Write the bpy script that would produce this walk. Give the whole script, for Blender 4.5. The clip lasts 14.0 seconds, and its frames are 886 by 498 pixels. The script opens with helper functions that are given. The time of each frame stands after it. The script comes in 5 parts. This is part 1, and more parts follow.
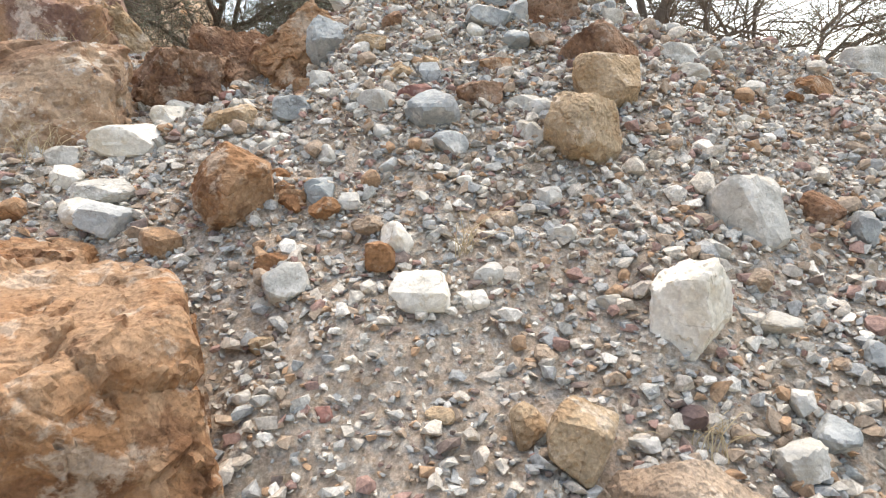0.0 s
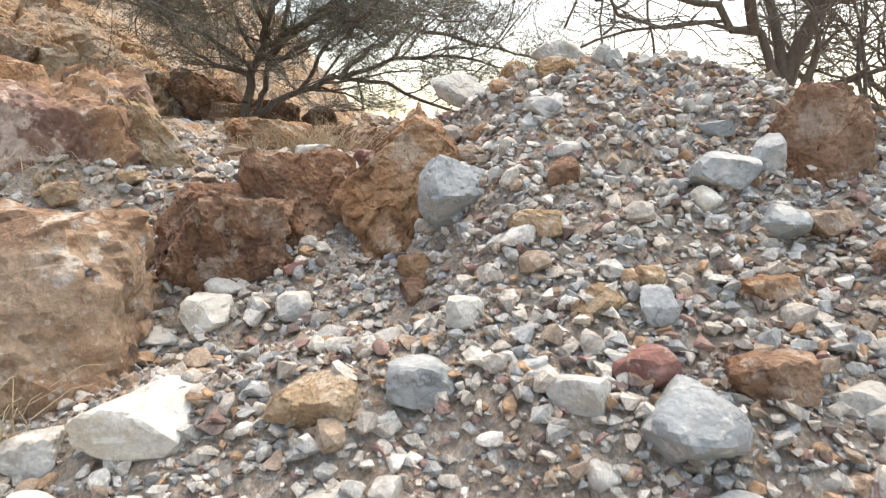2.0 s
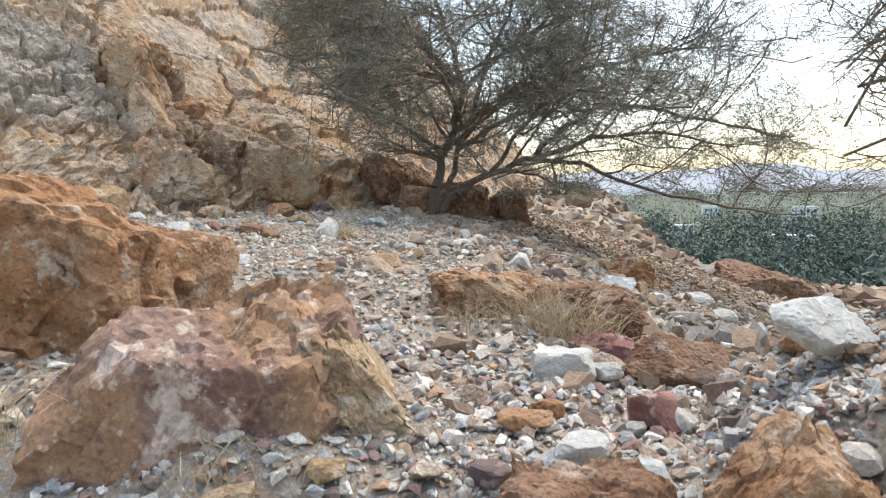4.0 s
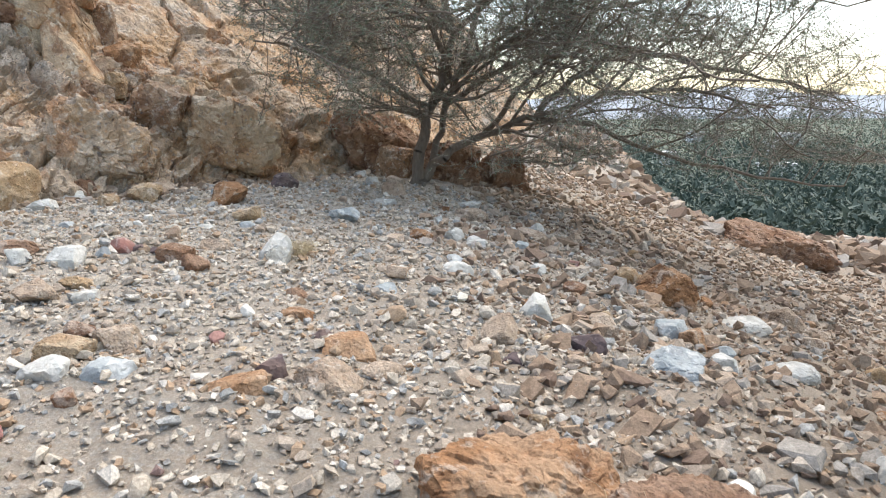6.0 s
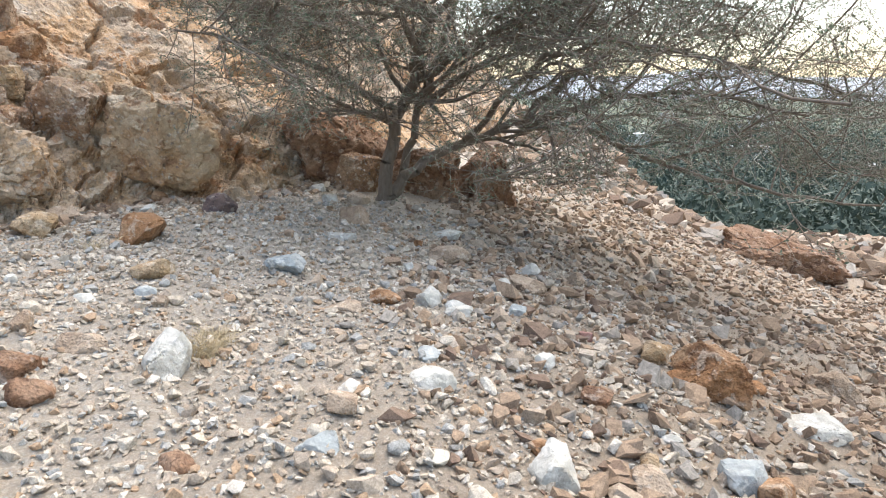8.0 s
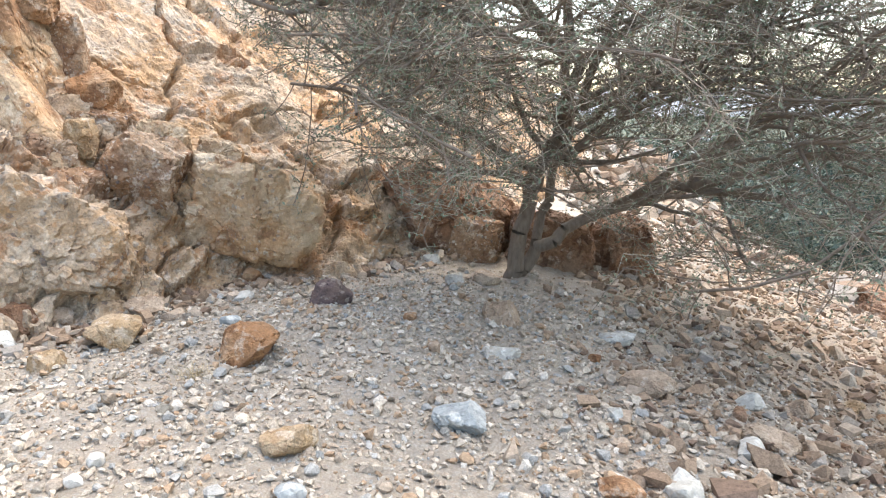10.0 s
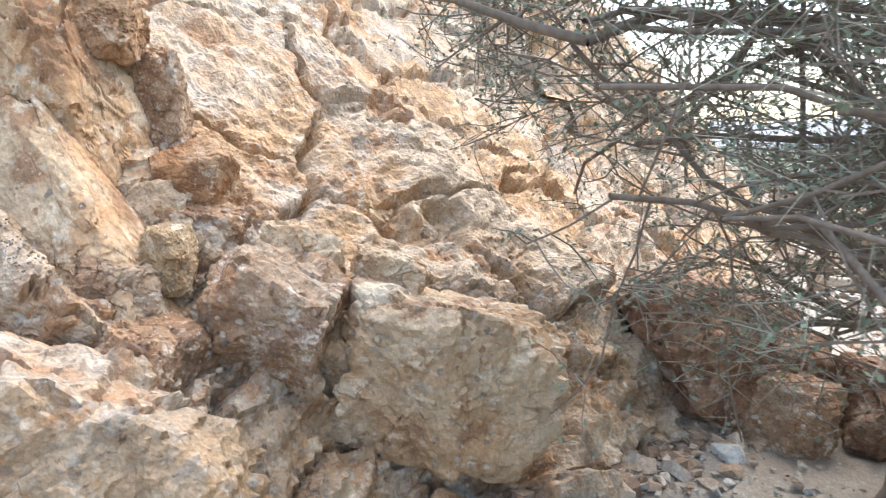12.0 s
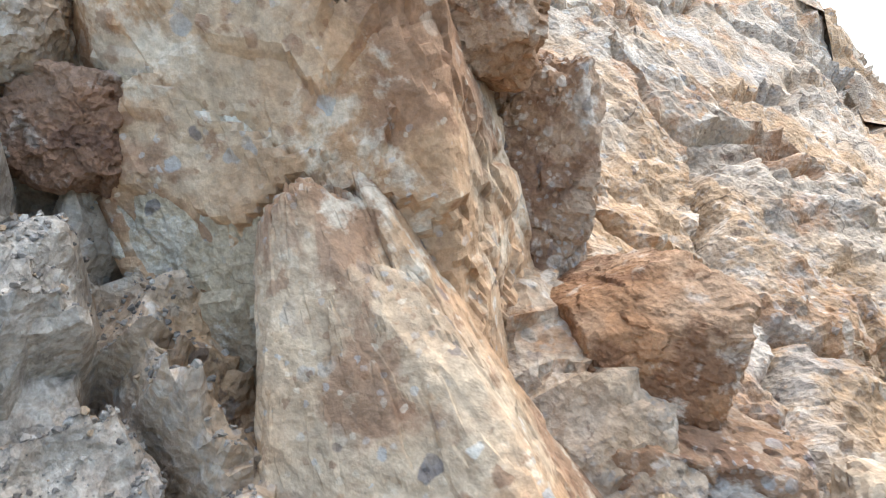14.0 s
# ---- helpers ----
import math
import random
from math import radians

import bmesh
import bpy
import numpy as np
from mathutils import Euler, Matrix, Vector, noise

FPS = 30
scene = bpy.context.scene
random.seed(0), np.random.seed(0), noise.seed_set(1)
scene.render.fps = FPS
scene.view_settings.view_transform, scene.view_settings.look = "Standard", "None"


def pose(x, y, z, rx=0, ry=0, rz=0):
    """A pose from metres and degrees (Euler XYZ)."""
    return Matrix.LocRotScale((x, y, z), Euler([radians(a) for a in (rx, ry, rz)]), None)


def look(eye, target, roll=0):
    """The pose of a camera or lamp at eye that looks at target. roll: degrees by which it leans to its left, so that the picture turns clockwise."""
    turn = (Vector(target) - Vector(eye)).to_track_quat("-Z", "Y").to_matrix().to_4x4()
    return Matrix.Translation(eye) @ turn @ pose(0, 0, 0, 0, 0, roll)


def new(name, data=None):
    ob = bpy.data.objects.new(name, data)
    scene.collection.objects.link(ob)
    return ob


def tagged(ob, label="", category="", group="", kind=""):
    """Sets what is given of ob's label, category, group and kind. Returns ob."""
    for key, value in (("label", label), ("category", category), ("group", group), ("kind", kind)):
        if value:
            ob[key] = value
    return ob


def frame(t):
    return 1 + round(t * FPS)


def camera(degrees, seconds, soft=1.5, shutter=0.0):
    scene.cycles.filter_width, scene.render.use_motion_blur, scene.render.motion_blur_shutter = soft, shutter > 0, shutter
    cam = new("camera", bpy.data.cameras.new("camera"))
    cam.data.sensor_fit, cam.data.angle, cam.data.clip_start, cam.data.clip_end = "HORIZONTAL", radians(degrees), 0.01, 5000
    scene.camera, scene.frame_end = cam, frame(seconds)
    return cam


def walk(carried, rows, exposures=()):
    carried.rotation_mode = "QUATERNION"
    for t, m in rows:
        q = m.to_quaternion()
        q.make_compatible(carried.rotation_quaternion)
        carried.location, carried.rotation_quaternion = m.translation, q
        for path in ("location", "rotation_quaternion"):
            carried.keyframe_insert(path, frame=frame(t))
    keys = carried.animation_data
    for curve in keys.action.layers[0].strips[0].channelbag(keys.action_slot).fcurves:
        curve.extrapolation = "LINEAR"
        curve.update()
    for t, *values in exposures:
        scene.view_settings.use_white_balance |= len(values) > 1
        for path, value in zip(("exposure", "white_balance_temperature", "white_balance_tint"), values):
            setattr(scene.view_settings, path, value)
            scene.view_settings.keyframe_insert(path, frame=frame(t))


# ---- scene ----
cam = camera(65.93, 14.0, soft=1.2, shutter=0.1)


def seen_from(x, y, z, yaw, pitch, roll):
    """A pose from a place, a turn to the left from +y, a tilt upwards and a lean."""
    return pose(x, y, z) @ pose(0, 0, 0, 0, 0, yaw) @ pose(0, 0, 0, 90 + pitch) @ pose(0, 0, 0, 0, 0, roll)


walk(cam, [
    (0.0, seen_from(-0.000, 0.000, 1.500, 0.00, -7.33, -0.38)),
    (0.5, seen_from(0.079, 0.269, 1.655, 0.86, -9.06, -0.34)),
    (1.0, seen_from(-0.023, 0.545, 1.857, 0.47, -9.46, 0.04)),
    (1.5, seen_from(-0.311, 0.908, 1.920, 2.04, -9.74, 0.07)),
    (2.0, seen_from(-0.390, 1.117, 2.140, 3.43, -9.12, -0.03)),
    (2.5, seen_from(-0.493, 1.441, 2.276, 4.05, -9.54, 0.05)),
    (3.0, seen_from(-0.627, 1.652, 2.368, 7.77, -6.58, 0.49)),
    (3.5, seen_from(-0.848, 1.849, 2.371, 14.38, -5.86, -0.31)),
    (4.0, seen_from(-0.835, 1.977, 2.644, 17.87, -4.74, -0.73)),
    (4.2, seen_from(-0.816, 2.050, 2.738, 18.16, -4.98, -0.91)),
    (6.3, seen_from(-1.482, 3.594, 3.287, 16.31, -11.36, -0.34)),
    (6.5, seen_from(-1.550, 3.679, 3.364, 17.18, -10.86, -0.46)),
    (7.0, seen_from(-1.546, 3.990, 3.433, 17.54, -11.26, -0.71)),
    (7.2, seen_from(-1.484, 4.190, 3.436, 17.12, -12.40, -0.69)),
    (9.3, seen_from(-2.628, 5.505, 3.729, 11.52, -12.67, 0.48)),
    (9.5, seen_from(-2.757, 5.594, 3.818, 14.10, -11.51, 0.49)),
    (10.0, seen_from(-3.045, 5.956, 3.814, 17.12, -11.56, 0.35)),
    (10.5, seen_from(-3.531, 6.513, 3.880, 17.78, -12.82, 0.40)),
    (11.0, seen_from(-4.058, 7.057, 4.004, 18.40, -12.80, 0.54)),
    (11.5, seen_from(-4.473, 7.695, 4.127, 19.99, -12.36, 0.53)),
    (12.0, seen_from(-5.010, 8.108, 4.140, 24.69, -9.21, 0.59)),
    (12.5, seen_from(-5.514, 8.480, 4.157, 30.94, -7.42, 0.47)),
    (13.0, seen_from(-6.161, 8.870, 4.171, 33.66, -7.48, 0.17)),
    (13.5, seen_from(-6.814, 9.084, 4.271, 33.41, -7.41, 0.30)),
    (14.0, seen_from(-7.334, 9.301, 4.354, 31.76, -7.87, 0.31)),
], exposures=((0.0, 1.92, 7850, 9), (2.0, 1.84, 7850, 9), (3.0, 1.76, 7450, 8), (4.2, 1.70, 7050, 6), (6.5, 1.86, 6950, 6), (9.5, 2.36, 7200, 8), (10.5, 2.57, 7100, 8), (11.5, 2.68, 6900, 7), (12.3, 2.38, 6600, 6), (13.0, 2.28, 6500, 5), (14.0, 2.36, 6150, 3)))

# ---- light ----
world = bpy.data.worlds.new("dusk_sky")
scene.world = world
world.use_nodes = True
wn = world.node_tree.nodes
sky = wn.new("ShaderNodeTexSky")
sky.sky_type = "NISHITA"
sky.sun_disc = False
sky.sun_elevation = radians(60)
sky.sun_rotation = radians(20)
sky.air_density = 1.0
sky.dust_density = 2.2
sky.ozone_density = 0.4
wn["Background"].inputs["Strength"].default_value = 0.113
world.node_tree.links.new(sky.outputs["Color"], wn["Background"].inputs["Color"])

sun = new("sun", bpy.data.lights.new("sun", "SUN"))
sun.data.energy = 0.75
sun.data.angle = radians(80)
sun.data.color = (1.0, 0.96, 0.92)
sun.matrix_world = look((0, 0, 30), (-3.5, -5.6, 30 - 21.6))

# ---- noise and terrain ----


def hash3(i, j, k):
    n = (i * 374761393 + j * 668265263 + k * 2147483647 + 1013904223) & 0xFFFFFFFF
    n = ((n ^ (n >> 13)) * 1274126177) & 0xFFFFFFFF
    n = ((n ^ (n >> 16)) * 2246822519) & 0xFFFFFFFF
    return (n ^ (n >> 15)) / 4294967295.0


def vnoise(x, y, z):
    """Smooth value noise from -1 to 1 on arrays."""
    x, y, z = np.broadcast_arrays(np.asarray(x, float), np.asarray(y, float), np.asarray(z, float))
    i, j, k = (np.floor(v).astype(np.int64) for v in (x, y, z))
    f, g, h = x - i, y - j, z - k
    f, g, h = (v * v * (3 - 2 * v) for v in (f, g, h))
    total = 0
    for a in (0, 1):
        for b in (0, 1):
            for c in (0, 1):
                w = (f if a else 1 - f) * (g if b else 1 - g) * (h if c else 1 - h)
                total = total + w * hash3(i + a, j + b, k + c)
    return total * 2 - 1


def fbm(x, y, z=0.0, octaves=4):
    total, gain = 0, 1.0
    for n in range(octaves):
        total = total + gain * vnoise(x * 2 ** n + 7.3 * n, y * 2 ** n + 3.1 * n, z * 2 ** n + 1.7 * n)
        gain *= 0.5
    return total


def facets(x, y, z, tilt):
    """Offset of a surface broken into cells, each set back and tilted its own way, and how near a crack is."""
    i, j, k = (np.floor(v).astype(np.int64) for v in (x, y, z))
    d1, d2, own = np.full(x.shape, 9.0), np.full(x.shape, 9.0), np.zeros(x.shape)
    for a in (-1, 0, 1):
        for b in (-1, 0, 1):
            for c in (-1, 0, 1):
                p, q, r = i + a, j + b, k + c
                u, v, w = x - p - hash3(p, q, r), y - q - hash3(q + 51, r, p), z - r - hash3(r + 97, p, q)
                d = np.sqrt(u * u + v * v + w * w)
                lean = u * (hash3(p + 7, q, r) - 0.5) + v * (hash3(p, q + 7, r) - 0.5) + w * (hash3(p, q, r + 7) - 0.5)
                near = d < d1
                own = np.where(near, hash3(p + 13, q + 29, r + 31) - 0.5 + tilt * lean, own)
                d2 = np.where(near, d1, np.minimum(d2, d))
                d1 = np.where(near, d, d1)
    return own, d2 - d1


def soft(v, w=0.25):
    """A ramp that starts softly at zero."""
    return w * np.logaddexp(0, np.clip(v / w, -60, 60))


def step(v, a, b):
    s = np.clip((v - a) / (b - a), 0, 1)
    return s * s * (3 - 2 * s)


def hill_foot(y):
    """The line along which the rocky hillside rises out of the terrace."""
    return np.interp(y, [-20, 6, 8.2, 9.2, 10.9, 11.6, 13.0, 16, 30, 36, 60], [-7.4, -7.3, -7.2, -6.95, -6.35, -5.8, -5.0, -5.0, -4.9, -5.8, -30])


def lie(x, y):
    """The broad lie of the land: terrace, edge slope, rubble heap in front and valley."""
    x, y = np.broadcast_arrays(np.asarray(x, float), np.asarray(y, float))
    edge = np.interp(y, [-5, 4, 5, 7.3, 9, 11, 14, 18, 40], [1.5, -0.4, -0.6, -1.6, -2.1, -2.9, -3.2, -3.3, -3.3])
    z = 2.08 + 0.085 * np.clip(-x - 1.5, 0, 3.2) - 0.34 * soft(x - edge, 0.5)
    z = z - 0.25 * step(y, 14, 24) * step(x, -6, -3) + 0.8 * step(y, 20, 27) * step(-x, 0.6, 3.2)
    # the steep front, up which the walk begins
    front = 1.32 + (y - 1.8) * 0.72 - 0.17 * np.clip(np.abs(x - 0.1) - 0.1, 0, 2.5) ** 1.5 * np.where(x < 0, 0.9, 1.0)
    crest = 2.40 - 0.40 * step(x, 0.2, 1.0) - 0.20 * soft(np.abs(x - 0.4) - 0.7, 0.3) - 0.55 * soft(y - 4.3, 0.3) - 0.9 * soft(-0.5 - x, 0.15) * step(y, 2.8, 3.3)
    front = front - 0.26 * step(-x, 0.28, 0.6) * step(y, 2.35, 2.8)
    crest = crest - 0.22 * step(-x, 0.3, 0.6) * (1 - step(y, 3.2, 3.45))
    heap = -soft(-(np.minimum(front, crest)) + 5, 0.1) + 5
    inside = step(x, -1.9, -0.9)
    z_front = np.minimum(front, z)
    top = np.where(y < 6.5, np.maximum(heap, z_front), z)
    z = np.where(y < 6.5, inside * top + (1 - inside) * np.minimum(z - 0.16 * (1 - step(y, 3.1, 3.4)), 1.56 + (y - 2.45) * 0.62), z)
    # the ground from which the front rises
    z = np.maximum(z, 0.12 + 0.03 * x)
    # the talus bends down past the tree, and far down lies the valley floor
    z = z - 0.12 * soft(y - 20, 2.0) * step(x, -2.5, 1.5)
    z = z - 0.5 * soft(y - 34, 3.0) - 0.35 * soft(x - 9, 2.0)
    r = np.maximum(z, -13.0)
    return r


def hill(x, y):
    rise = hill_foot(y) - np.asarray(x, float)
    slope = np.interp(y, [7, 9, 10.8, 11.8, 13.5, 17], [0.9, 0.85, 0.85, 0.66, 0.74, 1.18])
    near = step(y, 7.5, 9) * (1 - step(y, 12.6, 13.5))
    drop = 2.05 * (1 - step(np.asarray(y, float), 0.6, 4.0))
    return 2.28 - drop + soft(rise, 0.12) * slope + 0.33 * near * step(rise, 0, 0.35)

from mathutils.bvhtree import BVHTree

# ---- materials ----


def shader(name):
    m = bpy.data.materials.new(name)
    m.use_nodes = True
    return m, m.node_tree, m.node_tree.nodes["Principled BSDF"]


def mixed(nt, fac, a, b, kind="MIX"):
    n = nt.nodes.new("ShaderNodeMix")
    n.data_type, n.blend_type = "RGBA", kind
    for socket, value in ((n.inputs["Factor"], fac), (n.inputs["A"], a), (n.inputs["B"], b)):
        if hasattr(value, "is_linked"):
            nt.links.new(value, socket)
        elif isinstance(value, tuple):
            socket.default_value = (*value, 1.0)
        else:
            socket.default_value = value
    return n.outputs["Result"]


def noise_at(nt, vector, scale, detail=6.0, rough=0.6, distort=0.0):
    n = nt.nodes.new("ShaderNodeTexNoise")
    n.inputs["Scale"].default_value = scale
    n.inputs["Detail"].default_value = detail
    n.inputs["Roughness"].default_value = rough
    n.inputs["Distortion"].default_value = distort
    nt.links.new(vector, n.inputs["Vector"])
    return n.outputs["Fac"]


def between(nt, value, low, high):
    n = nt.nodes.new("ShaderNodeMapRange")
    n.inputs["From Min"].default_value = low
    n.inputs["From Max"].default_value = high
    nt.links.new(value, n.inputs["Value"])
    return n.outputs["Result"]


def relief(nt, bsdf, height, strength, distance):
    n = nt.nodes.new("ShaderNodeBump")
    n.inputs["Strength"].default_value = strength
    n.inputs["Distance"].default_value = distance
    nt.links.new(height, n.inputs["Height"])
    nt.links.new(n.outputs["Normal"], bsdf.inputs["Normal"])


def weathered(nt, c, p, *scales):
    """Mineral grain over a colour, at several sizes: (scale, darkest, lightest)."""
    for scale, low, high in scales:
        n = nt.nodes.new("ShaderNodeMapRange")
        n.inputs["From Min"].default_value, n.inputs["From Max"].default_value = 0.32, 0.68
        n.inputs["To Min"].default_value, n.inputs["To Max"].default_value = low, high
        nt.links.new(noise_at(nt, p, scale, 4, 0.75, 0.3), n.inputs["Value"])
        c = mixed(nt, 1.0, c, n.outputs["Result"], "MULTIPLY")
    return c


def place_of(nt, shifted=True):
    """World position, moved by each object's own random amount so that no two stones share their grain."""
    g = nt.nodes.new("ShaderNodeNewGeometry")
    if not shifted:
        return g.outputs["Position"]
    o = nt.nodes.new("ShaderNodeObjectInfo")
    a = nt.nodes.new("ShaderNodeVectorMath")
    a.operation = "MULTIPLY_ADD"
    nt.links.new(o.outputs["Random"], a.inputs[0])
    a.inputs[1].default_value = (37.0, 53.0, 71.0)
    nt.links.new(g.outputs["Position"], a.inputs[2])
    return a.outputs["Vector"]


def scaled(nt, value, factor):
    n = nt.nodes.new("ShaderNodeMath")
    n.operation = "MULTIPLY"
    n.inputs[1].default_value = factor
    nt.links.new(value, n.inputs[0])
    return n.outputs[0]


def rough_skin(nt, bsdf, p, scale, depth):
    """Relief at two sizes: knocks and pits, then grain."""
    coarse = nt.nodes.new("ShaderNodeBump")
    coarse.inputs["Strength"].default_value = 1.0
    coarse.inputs["Distance"].default_value = depth
    nt.links.new(noise_at(nt, p, scale, 8, 0.6, 0.15), coarse.inputs["Height"])
    v = nt.nodes.new("ShaderNodeTexVoronoi")
    v.inputs["Scale"].default_value = scale * 5
    nt.links.new(p, v.inputs["Vector"])
    fine = nt.nodes.new("ShaderNodeBump")
    fine.inputs["Strength"].default_value = 0.55
    fine.inputs["Distance"].default_value = depth * 0.3
    nt.links.new(v.outputs["Distance"], fine.inputs["Height"])
    nt.links.new(coarse.outputs["Normal"], fine.inputs["Normal"])
    nt.links.new(fine.outputs["Normal"], bsdf.inputs["Normal"])


def cracked(nt, c, p, scale, width, tone):
    """Thin dark cracks between irregular cells."""
    n = nt.nodes.new("ShaderNodeTexNoise")
    n.inputs["Scale"].default_value = scale * 2.2
    n.inputs["Detail"].default_value = 6.0
    nt.links.new(p, n.inputs["Vector"])
    bent = nt.nodes.new("ShaderNodeVectorMath")
    bent.operation = "MULTIPLY_ADD"
    nt.links.new(n.outputs["Color"], bent.inputs[0])
    bent.inputs[1].default_value = (0.5 / scale,) * 3
    nt.links.new(p, bent.inputs[2])
    v = nt.nodes.new("ShaderNodeTexVoronoi")
    v.feature = "DISTANCE_TO_EDGE"
    v.inputs["Scale"].default_value = scale
    nt.links.new(bent.outputs["Vector"], v.inputs["Vector"])
    open_here = nt.nodes.new("ShaderNodeMath")
    open_here.operation = "MULTIPLY"
    nt.links.new(between(nt, v.outputs["Distance"], width, width * 0.3), open_here.inputs[0])
    nt.links.new(between(nt, noise_at(nt, p, scale * 1.3, 3, 0.5), 0.48, 0.62), open_here.inputs[1])
    return mixed(nt, scaled(nt, open_here.outputs[0], 0.65), c, tone)


def clasts(nt, c, p, scale, share, amount, tones):
    """Chips of other stone set in the rock, with edges of their own."""
    n = nt.nodes.new("ShaderNodeTexNoise")
    n.inputs["Scale"].default_value = scale * 0.8
    n.inputs["Detail"].default_value = 4.0
    nt.links.new(p, n.inputs["Vector"])
    bent = nt.nodes.new("ShaderNodeVectorMath")
    bent.operation = "MULTIPLY_ADD"
    nt.links.new(n.outputs["Color"], bent.inputs[0])
    bent.inputs[1].default_value = (1.1 / scale,) * 3
    nt.links.new(p, bent.inputs[2])
    v = nt.nodes.new("ShaderNodeTexVoronoi")
    v.inputs["Scale"].default_value = scale
    nt.links.new(bent.outputs["Vector"], v.inputs["Vector"])
    sep = nt.nodes.new("ShaderNodeSeparateColor")
    nt.links.new(v.outputs["Color"], sep.inputs["Color"])
    ramp = nt.nodes.new("ShaderNodeValToRGB")
    ramp.color_ramp.interpolation = "CONSTANT"
    ramp.color_ramp.elements[0].color = (*tones[0], 1)
    ramp.color_ramp.elements[1].position, ramp.color_ramp.elements[1].color = 1.0 / len(tones), (*tones[1], 1)
    for k, tone in enumerate(tones[2:]):
        ramp.color_ramp.elements.new((k + 2.0) / len(tones)).color = (*tone, 1)
    nt.links.new(sep.outputs[0], ramp.inputs["Fac"])
    f = between(nt, sep.outputs[1], 1 - share, 1 - share + 0.02)
    for value in (between(nt, v.outputs["Distance"], 0.52, 0.42), between(nt, noise_at(nt, p, scale * 0.11, 3, 0.6), 0.42, 0.58)):
        both = nt.nodes.new("ShaderNodeMath")
        both.operation = "MULTIPLY"
        nt.links.new(f, both.inputs[0])
        nt.links.new(value, both.inputs[1])
        f = both.outputs[0]
    return mixed(nt, scaled(nt, f, amount), c, ramp.outputs["Color"])


def rock_material(name, base, second, stain, dust, spots=0.5, scale=5.0, bump=0.02, shifted=True, chips=0.0):
    m, nt, bsdf = shader(name)
    p = place_of(nt, shifted)
    c = mixed(nt, between(nt, noise_at(nt, p, scale * 0.55, 7, 0.58, 0.2), 0.44, 0.56), base, second)
    c = mixed(nt, scaled(nt, between(nt, noise_at(nt, p, scale * 0.8, 8, 0.62, 0.3), 0.54, 0.59), spots), c, stain)
    c = mixed(nt, scaled(nt, between(nt, noise_at(nt, p, scale * 1.3, 9, 0.66, 0.2), 0.56, 0.61), 0.75), c, dust)
    c = mixed(nt, scaled(nt, between(nt, noise_at(nt, p, scale * 4.5, 6, 0.6, 0.2), 0.62, 0.66), 0.6), c, stain)
    if chips:
        c = clasts(nt, c, p, 26.0, chips, 0.7, (dust, (0.36, 0.36, 0.35), (0.60, 0.55, 0.47), stain, second, (0.12, 0.11, 0.12)))
        c = clasts(nt, c, p, 70.0, chips, 0.55, (dust, stain, (0.42, 0.41, 0.39), base))
    g = 1.0 if bump > 0.013 else 0.55
    c = weathered(nt, c, p, (scale * 2, 0.80, 1.16), (scale * 9, 1 - 0.20 * g, 1 + 0.18 * g), (scale * 28, 1 - 0.16 * g, 1 + 0.14 * g))
    c = cracked(nt, c, p, scale * 0.55, 0.008, tuple(v * 0.5 for v in stain))
    nt.links.new(c, bsdf.inputs["Base Color"])
    bsdf.inputs["Roughness"].default_value = 0.9
    bsdf.inputs["Specular IOR Level"].default_value = 0.25
    rough_skin(nt, bsdf, p, scale * 2, bump * (1.9 if bump > 0.013 else 0.9))
    return m


